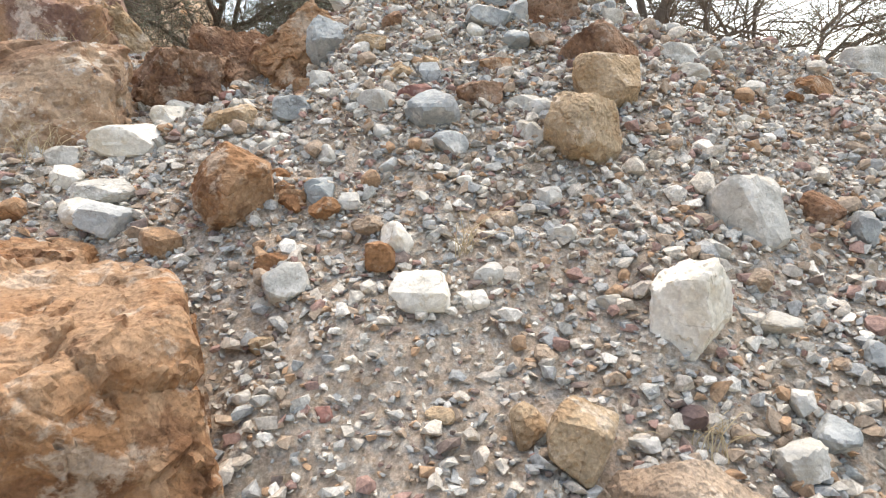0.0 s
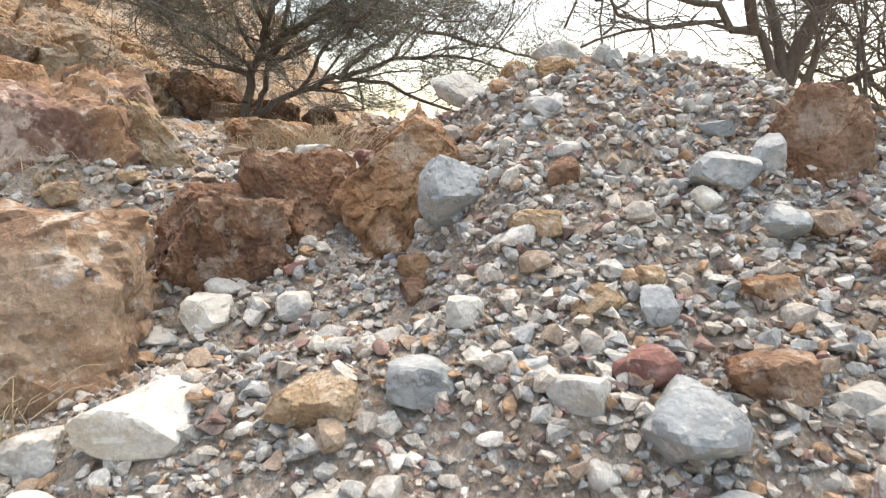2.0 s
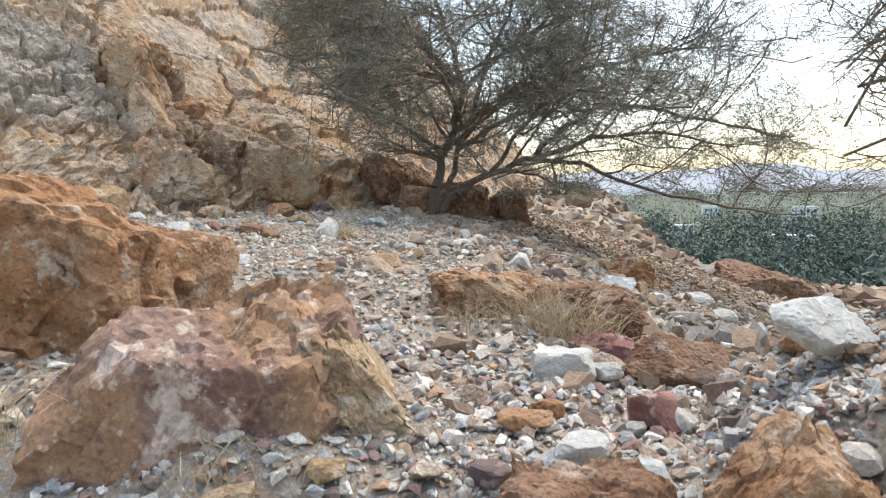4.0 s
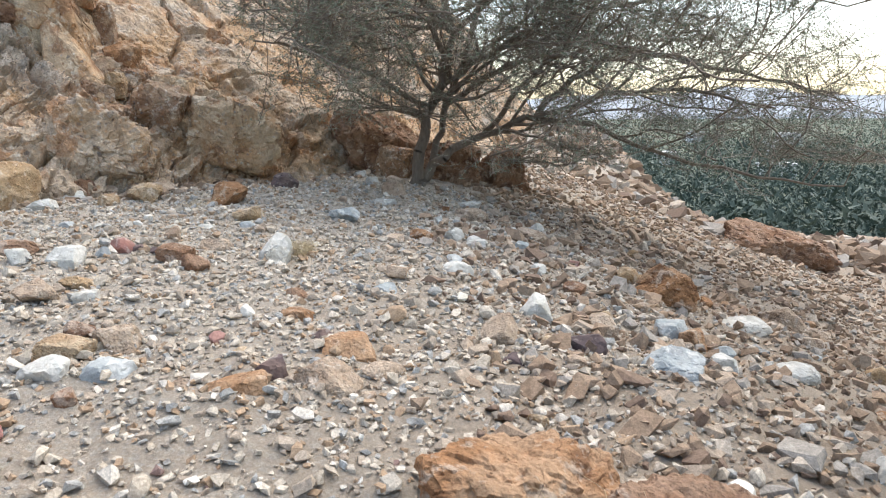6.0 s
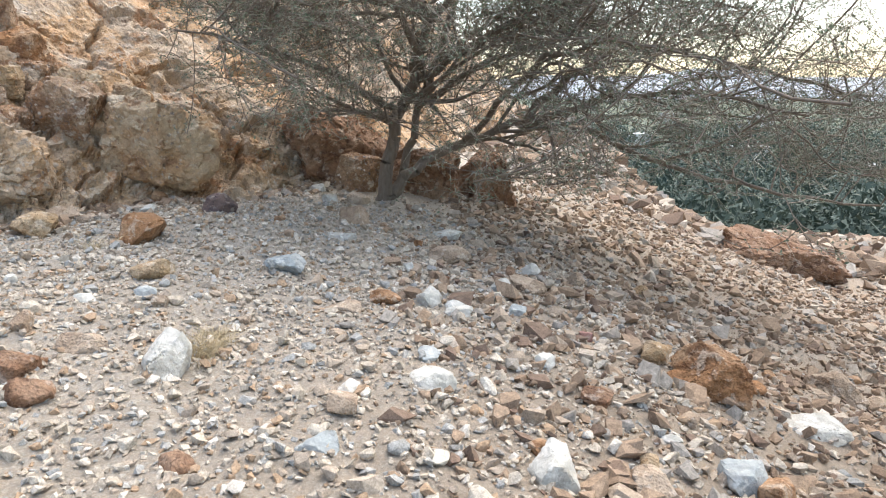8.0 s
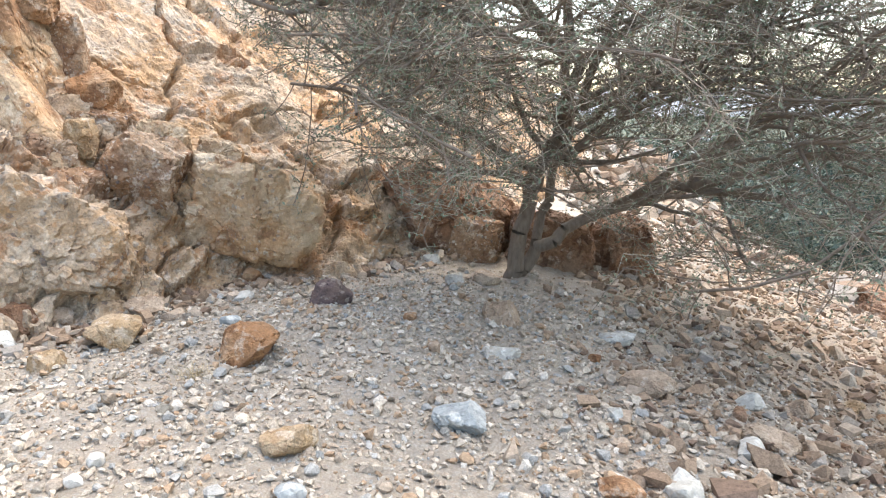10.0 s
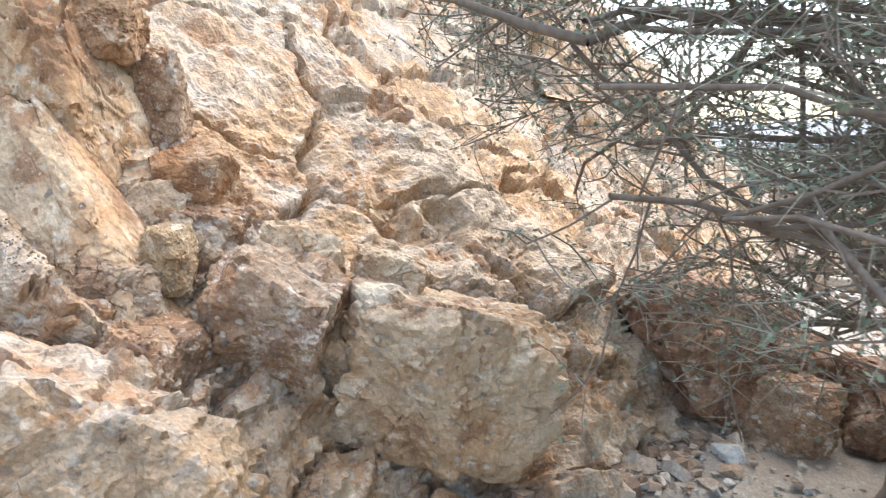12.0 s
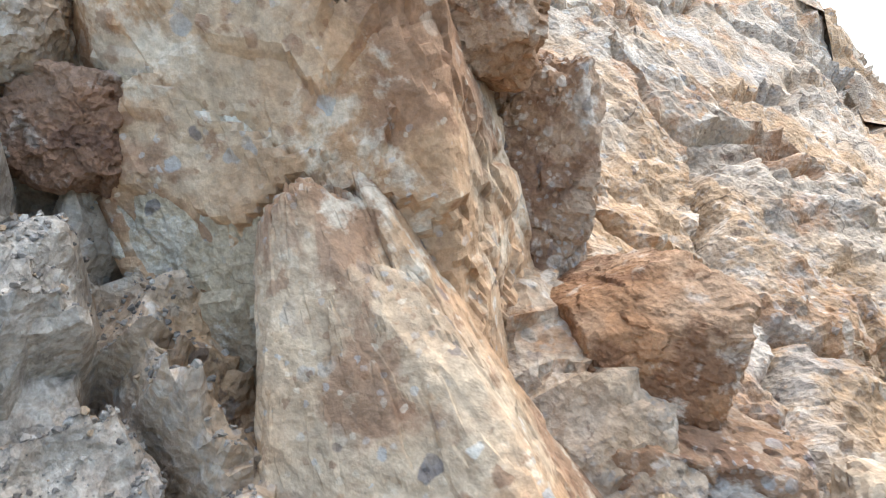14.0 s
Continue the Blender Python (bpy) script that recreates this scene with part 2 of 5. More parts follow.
ROCK = {
    "O": rock_material("rust_sandstone", (0.33, 0.175, 0.088), (0.40, 0.255, 0.155), (0.17, 0.082, 0.042), (0.50, 0.40, 0.31), 0.75, 6.0),
    "B": rock_material("brown_sandstone", (0.235, 0.13, 0.078), (0.31, 0.20, 0.135), (0.115, 0.062, 0.042), (0.44, 0.35, 0.28), 0.7, 7.0),
    "W": rock_material("white_limestone", (0.66, 0.62, 0.53), (0.74, 0.71, 0.64), (0.52, 0.43, 0.30), (0.8, 0.78, 0.72), 0.4, 8.0, 0.01),
    "P": rock_material("pale_limestone", (0.47, 0.46, 0.42), (0.57, 0.56, 0.52), (0.37, 0.32, 0.25), (0.68, 0.66, 0.62), 0.4, 9.0, 0.012),
    "G": rock_material("blue_grey_limestone", (0.31, 0.34, 0.345), (0.44, 0.46, 0.455), (0.22, 0.22, 0.22), (0.58, 0.58, 0.55), 0.5, 8.0, 0.012),
    "Y": rock_material("ochre_sandstone", (0.40, 0.28, 0.165), (0.48, 0.365, 0.245), (0.31, 0.185, 0.095), (0.63, 0.53, 0.42), 0.5, 8.0),
    "R": rock_material("maroon_shale", (0.27, 0.135, 0.115), (0.34, 0.19, 0.16), (0.15, 0.07, 0.06), (0.46, 0.36, 0.32), 0.5, 9.0, 0.01),
    "D": rock_material("dark_purple_chert", (0.115, 0.085, 0.085), (0.18, 0.125, 0.11), (0.06, 0.05, 0.05), (0.33, 0.28, 0.25), 0.4, 9.0, 0.01),
    "Q": rock_material("ochre_cliff_block", (0.44, 0.275, 0.155), (0.49, 0.37, 0.25), (0.25, 0.135, 0.078), (0.64, 0.54, 0.41), 0.7, 2.8, 0.022, chips=0.25),
    "K": rock_material("crusted_conglomerate", (0.30, 0.18, 0.105), (0.38, 0.275, 0.19), (0.19, 0.10, 0.06), (0.60, 0.52, 0.43), 0.6, 4.0, 0.02, chips=0.5),
    "V": rock_material("veined_purple_rock", (0.36, 0.22, 0.13), (0.29, 0.19, 0.15), (0.16, 0.09, 0.07), (0.64, 0.54, 0.46), 0.75, 4.0, 0.018, chips=0.2),
    "L": rock_material("cream_limestone", (0.54, 0.46, 0.345), (0.48, 0.385, 0.265), (0.31, 0.215, 0.13), (0.62, 0.56, 0.46), 0.5, 5.0, 0.02, chips=0.15),
    "T": rock_material("tan_mudstone", (0.40, 0.305, 0.225), (0.48, 0.38, 0.29), (0.28, 0.19, 0.13), (0.58, 0.50, 0.42), 0.5, 8.0),
}
ROCK_WORDS = {
    "O": "rust-orange sandstone", "B": "dark brown weathered sandstone", "W": "creamy white limestone", "P": "pale grey limestone",
    "G": "blue-grey limestone", "Y": "ochre yellow sandstone", "R": "maroon shale", "K": "brown conglomerate", "V": "veined purple rock", "D": "dark purple chert", "T": "dusty tan mudstone",
}


def cliff_material():
    m, nt, bsdf = shader("weathered_cliff_rock")
    p = place_of(nt, False)
    c = mixed(nt, between(nt, noise_at(nt, p, 0.9, 7, 0.58, 0.3), 0.44, 0.56), (0.44, 0.295, 0.175), (0.45, 0.36, 0.27))
    c = mixed(nt, scaled(nt, between(nt, noise_at(nt, p, 2.2, 8, 0.62, 0.4), 0.54, 0.60), 0.8), c, (0.37, 0.21, 0.115))
    c = mixed(nt, scaled(nt, between(nt, noise_at(nt, p, 1.5, 9, 0.68, 0.2), 0.56, 0.61), 0.7), c, (0.37, 0.33, 0.285))
    c = mixed(nt, scaled(nt, between(nt, noise_at(nt, p, 6.0, 8, 0.66, 0.2), 0.57, 0.62), 0.7), c, (0.54, 0.455, 0.36))
    c = mixed(nt, scaled(nt, between(nt, noise_at(nt, p, 11.0, 7, 0.64, 0.3), 0.63, 0.67), 0.8), c, (0.15, 0.10, 0.075))
    c = clasts(nt, c, p, 22.0, 0.4, 0.65, ((0.54, 0.46, 0.37), (0.33, 0.32, 0.30), (0.42, 0.24, 0.12), (0.14, 0.12, 0.12), (0.40, 0.34, 0.27), (0.56, 0.51, 0.44)))
    c = clasts(nt, c, p, 64.0, 0.45, 0.5, ((0.50, 0.43, 0.35), (0.30, 0.28, 0.26), (0.40, 0.24, 0.13), (0.20, 0.15, 0.12)))
    c = weathered(nt, c, p, (6.0, 0.80, 1.18), (26.0, 0.78, 1.2), (85.0, 0.82, 1.16))
    place = nt.nodes.new("ShaderNodeSeparateXYZ")
    nt.links.new(p, place.inputs[0])
    gully = nt.nodes.new("ShaderNodeMath")
    gully.operation = "MULTIPLY"
    nt.links.new(between(nt, place.outputs["Y"], 10.1, 9.85), gully.inputs[0])
    nt.links.new(between(nt, place.outputs["Z"], 3.4, 3.75), gully.inputs[1])
    grey = weathered(nt, (0.37, 0.335, 0.29), p, (7.0, 0.6, 1.4), (30.0, 0.62, 1.38), (80.0, 0.7, 1.3))
    c = mixed(nt, scaled(nt, gully.outputs[0], 0.8), c, grey)
    c = cracked(nt, c, p, 1.6, 0.009, (0.09, 0.06, 0.045))
    nt.links.new(c, bsdf.inputs["Base Color"])
    bsdf.inputs["Roughness"].default_value = 0.92
    bsdf.inputs["Specular IOR Level"].default_value = 0.2
    rough_skin(nt, bsdf, p, 9.0, 0.045)
    return m


def gravel_material():
    m, nt, bsdf = shader("dusty_gravel_ground")
    p = place_of(nt, False)
    broad = between(nt, noise_at(nt, p, 0.8, 4, 0.6), 0.35, 0.65)
    c = mixed(nt, broad, (0.49, 0.395, 0.31), (0.52, 0.43, 0.35))
    height = None
    for scale, amount in ((28.0, 0.75), (75.0, 0.6)):
        v = nt.nodes.new("ShaderNodeTexVoronoi")
        v.inputs["Scale"].default_value = scale
        nt.links.new(p, v.inputs["Vector"])
        ramp = nt.nodes.new("ShaderNodeValToRGB")
        stops = ramp.color_ramp
        stops.interpolation = "CONSTANT"
        tones = ((0.0, (0.42, 0.36, 0.29)), (0.22, (0.52, 0.48, 0.42)), (0.42, (0.39, 0.385, 0.37)), (0.56, (0.47, 0.37, 0.27)), (0.70, (0.64, 0.60, 0.54)), (0.84, (0.30, 0.235, 0.185)), (0.92, (0.56, 0.52, 0.45)))
        stops.elements[0].color = (*tones[0][1], 1)
        stops.elements[1].position, stops.elements[1].color = tones[1][0], (*tones[1][1], 1)
        for at, tone in tones[2:]:
            stops.elements.new(at).color = (*tone, 1)
        sep = nt.nodes.new("ShaderNodeSeparateColor")
        nt.links.new(v.outputs["Color"], sep.inputs["Color"])
        nt.links.new(sep.outputs[0], ramp.inputs["Fac"])
        stone = between(nt, v.outputs["Distance"], 0.55, 0.38)
        keep = nt.nodes.new("ShaderNodeMath")
        keep.operation = "MULTIPLY"
        keep.inputs[1].default_value = amount
        nt.links.new(stone, keep.inputs[0])
        c = mixed(nt, keep.outputs[0], c, ramp.outputs["Color"])
        height = stone if height is None else height
    c = weathered(nt, c, p, (14.0, 0.82, 1.18), (55.0, 0.7, 1.28), (160.0, 0.7, 1.28))
    sep_place = nt.nodes.new("ShaderNodeSeparateXYZ")
    nt.links.new(p, sep_place.inputs[0])
    c = mixed(nt, scaled(nt, between(nt, sep_place.outputs["Y"], 3.8, 5.2), 0.65), c, (0.365, 0.33, 0.28))
    edge = nt.nodes.new("ShaderNodeMath")
    edge.operation = "MULTIPLY"
    nt.links.new(between(nt, sep_place.outputs["X"], -3.4, -1.6), edge.inputs[0])
    nt.links.new(between(nt, sep_place.outputs["Y"], 4.2, 5.6), edge.inputs[1])
    c = mixed(nt, scaled(nt, edge.outputs[0], 0.6), c, (0.30, 0.235, 0.175))
    c = weathered(nt, c, p, (90.0, 0.75, 1.22))
    far = nt.nodes.new("ShaderNodeVectorMath")
    far.operation = "LENGTH"
    nt.links.new(p, far.inputs[0])
    c = mixed(nt, between(nt, far.outputs["Value"], 50.0, 75.0), c, (0.12, 0.135, 0.095))
    nt.links.new(c, bsdf.inputs["Base Color"])
    bsdf.inputs["Roughness"].default_value = 0.95
    bsdf.inputs["Specular IOR Level"].default_value = 0.2
    relief(nt, bsdf, noise_at(nt, p, 30.0, 10, 0.85), 0.85, 0.022)
    return m


def rubble_material(name, tones):
    """Loose stones in one mesh, each stone in a tone of its own."""
    m, nt, bsdf = shader(name)
    g = nt.nodes.new("ShaderNodeNewGeometry")
    ramp = nt.nodes.new("ShaderNodeValToRGB")
    stops = ramp.color_ramp
    stops.interpolation = "CONSTANT"
    stops.elements[0].color = (*tones[0][1], 1)
    stops.elements[1].position, stops.elements[1].color = tones[1][0], (*tones[1][1], 1)
    for at, tone in tones[2:]:
        stops.elements.new(at).color = (*tone, 1)
    nt.links.new(g.outputs["Random Per Island"], ramp.inputs["Fac"])
    c = weathered(nt, ramp.outputs["Color"], g.outputs["Position"], (40.0, 0.68, 1.28), (140.0, 0.66, 1.3))
    nt.links.new(c, bsdf.inputs["Base Color"])
    bsdf.inputs["Roughness"].default_value = 0.88
    bsdf.inputs["Specular IOR Level"].default_value = 0.25
    relief(nt, bsdf, noise_at(nt, g.outputs["Position"], 90.0, 5, 0.7), 0.5, 0.006)
    return m


def plain_material(name, base, second, scale, rough=0.8, bump=0.003, stretch=(1, 1, 1)):
    m, nt, bsdf = shader(name)
    p = place_of(nt, False)
    s = nt.nodes.new("ShaderNodeVectorMath")
    s.operation = "MULTIPLY"
    s.inputs[1].default_value = stretch
    nt.links.new(p, s.inputs[0])
    f = noise_at(nt, s.outputs["Vector"], scale, 6, 0.7)
    nt.links.new(mixed(nt, between(nt, f, 0.3, 0.7), base, second), bsdf.inputs["Base Color"])
    bsdf.inputs["Roughness"].default_value = rough
    bsdf.inputs["Specular IOR Level"].default_value = 0.25
    relief(nt, bsdf, f, 0.6, bump)
    return m


def leaf_material(name, tones):
    m, nt, bsdf = shader(name)
    g = nt.nodes.new("ShaderNodeNewGeometry")
    ramp = nt.nodes.new("ShaderNodeValToRGB")
    ramp.color_ramp.elements[0].color = (*tones[0], 1)
    ramp.color_ramp.elements[1].color = (*tones[1], 1)
    nt.links.new(g.outputs["Random Per Island"], ramp.inputs["Fac"])
    nt.links.new(ramp.outputs["Color"], bsdf.inputs["Base Color"])
    bsdf.inputs["Roughness"].default_value = 0.7
    return m


CLIFF = cliff_material()
GRAVEL = gravel_material()
HEAP_RUBBLE = rubble_material("mixed_pale_rubble", ((0.0, (0.48, 0.44, 0.385)), (0.18, (0.36, 0.37, 0.365)), (0.34, (0.57, 0.53, 0.465)), (0.46, (0.38, 0.30, 0.23)), (0.60, (0.46, 0.455, 0.425)), (0.72, (0.42, 0.28, 0.18)), (0.79, (0.33, 0.22, 0.19)), (0.85, (0.72, 0.69, 0.63)), (0.93, (0.21, 0.165, 0.145))))
TALUS_RUBBLE = rubble_material("mixed_tan_rubble", ((0.0, (0.33, 0.24, 0.17)), (0.25, (0.26, 0.185, 0.13)), (0.48, (0.38, 0.305, 0.235)), (0.64, (0.20, 0.14, 0.105)), (0.78, (0.32, 0.29, 0.255)), (0.90, (0.45, 0.385, 0.315))))
TERRACE_RUBBLE = rubble_material("mixed_terrace_gravel", ((0.0, (0.45, 0.39, 0.315)), (0.28, (0.38, 0.315, 0.25)), (0.5, (0.53, 0.47, 0.39)), (0.66, (0.38, 0.27, 0.18)), (0.78, (0.36, 0.355, 0.335)), (0.90, (0.60, 0.55, 0.48))))
GULLY_RUBBLE = rubble_material("mixed_grey_rubble", ((0.0, (0.25, 0.215, 0.18)), (0.3, (0.19, 0.17, 0.15)), (0.55, (0.30, 0.265, 0.225)), (0.75, (0.14, 0.12, 0.105)), (0.84, (0.32, 0.23, 0.15)), (0.94, (0.40, 0.37, 0.33))))
BARK = plain_material("grey_brown_bark", (0.13, 0.105, 0.085), (0.23, 0.19, 0.155), 30.0, 0.9, 0.01, (1, 1, 0.3))
TWIG = plain_material("dry_grey_twig", (0.27, 0.25, 0.20), (0.40, 0.375, 0.31), 20.0, 0.85)
LEAF = leaf_material("sparse_acacia_leaf", ((0.115, 0.15, 0.10), (0.20, 0.24, 0.165)))
STRAW = plain_material("dry_straw", (0.42, 0.33, 0.20), (0.55, 0.46, 0.31), 40.0, 0.8)
# The valley groves' greens are greyed to carry the distance haze.
WOODS = leaf_material("haze_greyed_foliage", ((0.04, 0.066, 0.05), (0.08, 0.108, 0.082)))
PLASTER = plain_material("white_plaster", (0.74, 0.74, 0.73), (0.82, 0.82, 0.80), 3.0)
SHADED_GLASS = plain_material("dark_window", (0.04, 0.05, 0.06), (0.06, 0.07, 0.08), 3.0, 0.2)


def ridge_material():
    m, nt, bsdf = shader("painted_haze_ridge")
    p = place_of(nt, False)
    # Evening haze is painted in: a blue-grey base that also glows faintly.
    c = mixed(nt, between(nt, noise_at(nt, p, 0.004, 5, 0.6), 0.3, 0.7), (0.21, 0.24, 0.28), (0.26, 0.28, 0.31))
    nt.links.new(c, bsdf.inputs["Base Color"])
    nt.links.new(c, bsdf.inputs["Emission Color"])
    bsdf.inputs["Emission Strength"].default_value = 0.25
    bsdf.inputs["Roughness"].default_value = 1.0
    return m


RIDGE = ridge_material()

# ---- builders ----


def mesh_of(name, verts, faces, material, smooth=False):
    me = bpy.data.meshes.new(name)
    me.from_pydata(verts, [], faces)
    me.materials.append(material)
    if smooth:
        me.shade_smooth()
    me.update()
    return me


def fast_mesh(name, verts, tris, material, smooth=False, crease=0):
    """A mesh of triangles from arrays."""
    me = bpy.data.meshes.new(name)
    me.vertices.add(len(verts))
    me.vertices.foreach_set("co", np.ascontiguousarray(verts, np.float32).ravel())
    me.loops.add(tris.size)
    me.loops.foreach_set("vertex_index", np.ascontiguousarray(tris, np.int32).ravel())
    me.polygons.add(len(tris))
    me.polygons.foreach_set("loop_start", np.arange(0, tris.size, 3, dtype=np.int32))
    me.materials.append(material)
    me.update(calc_edges=True)
    me.validate()
    if not smooth:
        me.shade_flat()
    else:
        me.shade_smooth()
        if crease:
            me.set_sharp_from_angle(angle=radians(crease))
    return me


def part(name, me, parent, label=""):
    ob = new(name, me)
    ob.parent = parent
    return tagged(ob, label) if label else ob


ICO = {}


def ico(level):
    if level not in ICO:
        bm = bmesh.new()
        bmesh.ops.create_icosphere(bm, subdivisions=level, radius=1.0)
        v = np.array([p.co[:] for p in bm.verts])
        f = np.array([[p.index for p in q.verts] for q in bm.faces])
        bm.free()
        ICO[level] = (v / np.linalg.norm(v, axis=1)[:, None], f)
    return ICO[level]


def rock_shape(level, seed, planes=11, flat=0.0, rough=0.06, grain=2.0, taper=0.0, boxy=0.0, chip=0.10, dims=(1.0, 1.0, 1.0), cuts=(), hard=70):
    """A unit stone: a sphere cut by random planes, chipped and pitted."""
    rng = np.random.RandomState(seed)
    d, f = ico(level)
    n = rng.normal(size=(planes, 3))
    n /= np.linalg.norm(n, axis=1)[:, None]
    h = rng.uniform(0.52, 0.95, planes)
    if boxy:
        n = np.concatenate([n, np.eye(3), -np.eye(3)])
        h = np.concatenate([h * (1 + 0.35 * boxy), rng.uniform(0.72, 0.82, 6)])
    for way, depth in cuts:
        n = np.concatenate([n, [np.array(way) / np.linalg.norm(way)]])
        h = np.append(h, depth)
    dots = d @ n.T
    r = np.where(dots > 0.05, h / np.maximum(dots, 0.05), 9.0)
    r = -np.log(np.exp(-np.minimum(r, 1.25) * hard).sum(1) + math.exp(-1.05 * hard)) / hard
    p = d * r[:, None]
    o = rng.uniform(0, 90, 3)
    true = np.array(dims) / np.mean(dims)
    q = p * true * grain + o
    p = p * (1 + rough * fbm(q[:, 0], q[:, 1], q[:, 2], 5))[:, None]
    if level >= 4:
        warp = p * true + 0.10 * np.stack([fbm(*(p * true * 2.5 + o + 9 * k).T, 3) for k in range(3)], 1)
        own, gap = facets(*(warp * 2.6 + o).T, 1.6)
        own2, gap2 = facets(*(warp * 7.0 + o).T, 1.8)
        p = p * (1 + chip * own + 0.5 * chip * own2 - 0.25 * chip * (1 - step(gap, 0.0, 0.07)))[:, None]
    if taper:
        p[:, :2] *= (1 - taper * (p[:, 2] + 0.4))[:, None]
    span = p.max(0) - p.min(0)
    return (p - (p.max(0) + p.min(0)) / 2) / span, f


STONES = {}
SEED = [100]
PLACED = []


def stone_mesh(key, level):
    seed = SEED[0] % 16
    if (key, level, seed) not in STONES:
        v, f = rock_shape(level, 500 + seed * 7 + level, 9 + seed % 4, rough=0.022, chip=0.05, boxy=0.2 * (seed % 2), hard=130)
        STONES[key, level, seed] = fast_mesh("stone", v, f, ROCK[key], True, 24)
    return STONES[key, level, seed]


def stone(key, x, y, z, w, d, h, turn, lean=0.0, label=""):
    """A loose stone by its middle, its size across, in depth and upright, in metres."""
    SEED[0] += 1
    PLACED.append((x, y, max(w, d) / 2))
    size = max(w, h)
    if size > 0.22:
        v, f = rock_shape(5, SEED[0], 11, rough=0.03, dims=(w, d, h), chip=0.06, hard=110)
        ob = new("boulder", fast_mesh("boulder", v, f, ROCK[key], True, 26))
        kind = "boulder"
    else:
        ob = new("stone", stone_mesh(key, 4))
        kind = "stone"
    ob.matrix_world = pose(x, y, z, lean * 0.4, lean, turn) @ Matrix.Diagonal((w * 1.06, d * 1.06, h * 1.1, 1))
    words = label or f"{'angular' if SEED[0] % 2 else 'rough'} {ROCK_WORDS[key]} {kind} half sunk in gravel"
    return tagged(ob, words, kind, "loose stones on the slope" if kind == "stone" else "")


def boulder(key, x, y, z, w, d, h, rx, ry, rz, seed, label, level=6, facets=14, rough=0.07, taper=0.0, boxy=0.0, name="boulder", parent=None, chip=0.085, cuts=()):
    v, f = rock_shape(level, seed, facets, rough=rough, taper=taper, boxy=boxy, dims=(w, d, h), chip=chip, cuts=cuts, hard=110)
    me = fast_mesh(name, v, f, CLIFF if key == "C" else ROCK[key], True, 26)
    ob = new(name, me)
    ob.matrix_world = pose(x, y, z, rx, ry, rz) @ Matrix.Diagonal((w, d, h, 1))
    if parent is not None:
        ob.parent = parent
        ob.matrix_parent_inverse = parent.matrix_world.inverted()
        return tagged(ob, label)
    return tagged(ob, label, name.replace("_", " "))


def rubble_kit(n, seed):
    """Small angular stones, as hulls of random points, of about 20 triangles."""
    rng = np.random.RandomState(seed)
    kit = []
    for _ in range(n):
        bm = bmesh.new()
        pts = rng.normal(size=(12, 3))
        pts /= np.linalg.norm(pts, axis=1)[:, None] * rng.uniform(0.85, 1.15, 12)[:, None]
        for p in pts * 0.5 * (1.0, rng.uniform(0.6, 0.95), rng.uniform(0.45, 0.8)):
            bm.verts.new(p)
        hull = bmesh.ops.convex_hull(bm, input=bm.verts)
        loose = [v for v in bm.verts if not v.link_faces]
        bmesh.ops.delete(bm, geom=loose, context="VERTS")
        bmesh.ops.triangulate(bm, faces=bm.faces)
        bm.verts.index_update()
        kit.append((np.array([v.co[:] for v in bm.verts]), np.array([[v.index for v in q.verts] for q in bm.faces])))
        bm.free()
    return kit


KIT = rubble_kit(24, 5)


def block_kit(n, seed):
    """Small broken blocks: boxes with their corners knocked about, a few with one corner gone."""
    rng = np.random.RandomState(seed)
    kit = []
    for _ in range(n):
        bm = bmesh.new()
        flat = (1.0, rng.uniform(0.55, 0.9), rng.uniform(0.3, 0.7))
        shear = rng.normal(0, 0.22, 3)
        for k in range(8):
            p = np.array([(k & 1) - 0.5, (k >> 1 & 1) - 0.5, (k >> 2 & 1) - 0.5]) + rng.normal(0, 0.13, 3)
            p[0] += shear[0] * p[2] + shear[1] * p[1]
            if k == 7 and rng.uniform() < 0.6:
                p *= 0.35
            bm.verts.new(p * flat)
        bmesh.ops.convex_hull(bm, input=bm.verts)
        bmesh.ops.delete(bm, geom=[v for v in bm.verts if not v.link_faces], context="VERTS")
        bmesh.ops.triangulate(bm, faces=bm.faces)
        bm.verts.index_update()
        kit.append((np.array([v.co[:] for v in bm.verts]), np.array([[v.index for v in q.verts] for q in bm.faces])))
        bm.free()
    return kit


BLOCK_KIT = block_kit(24, 8)


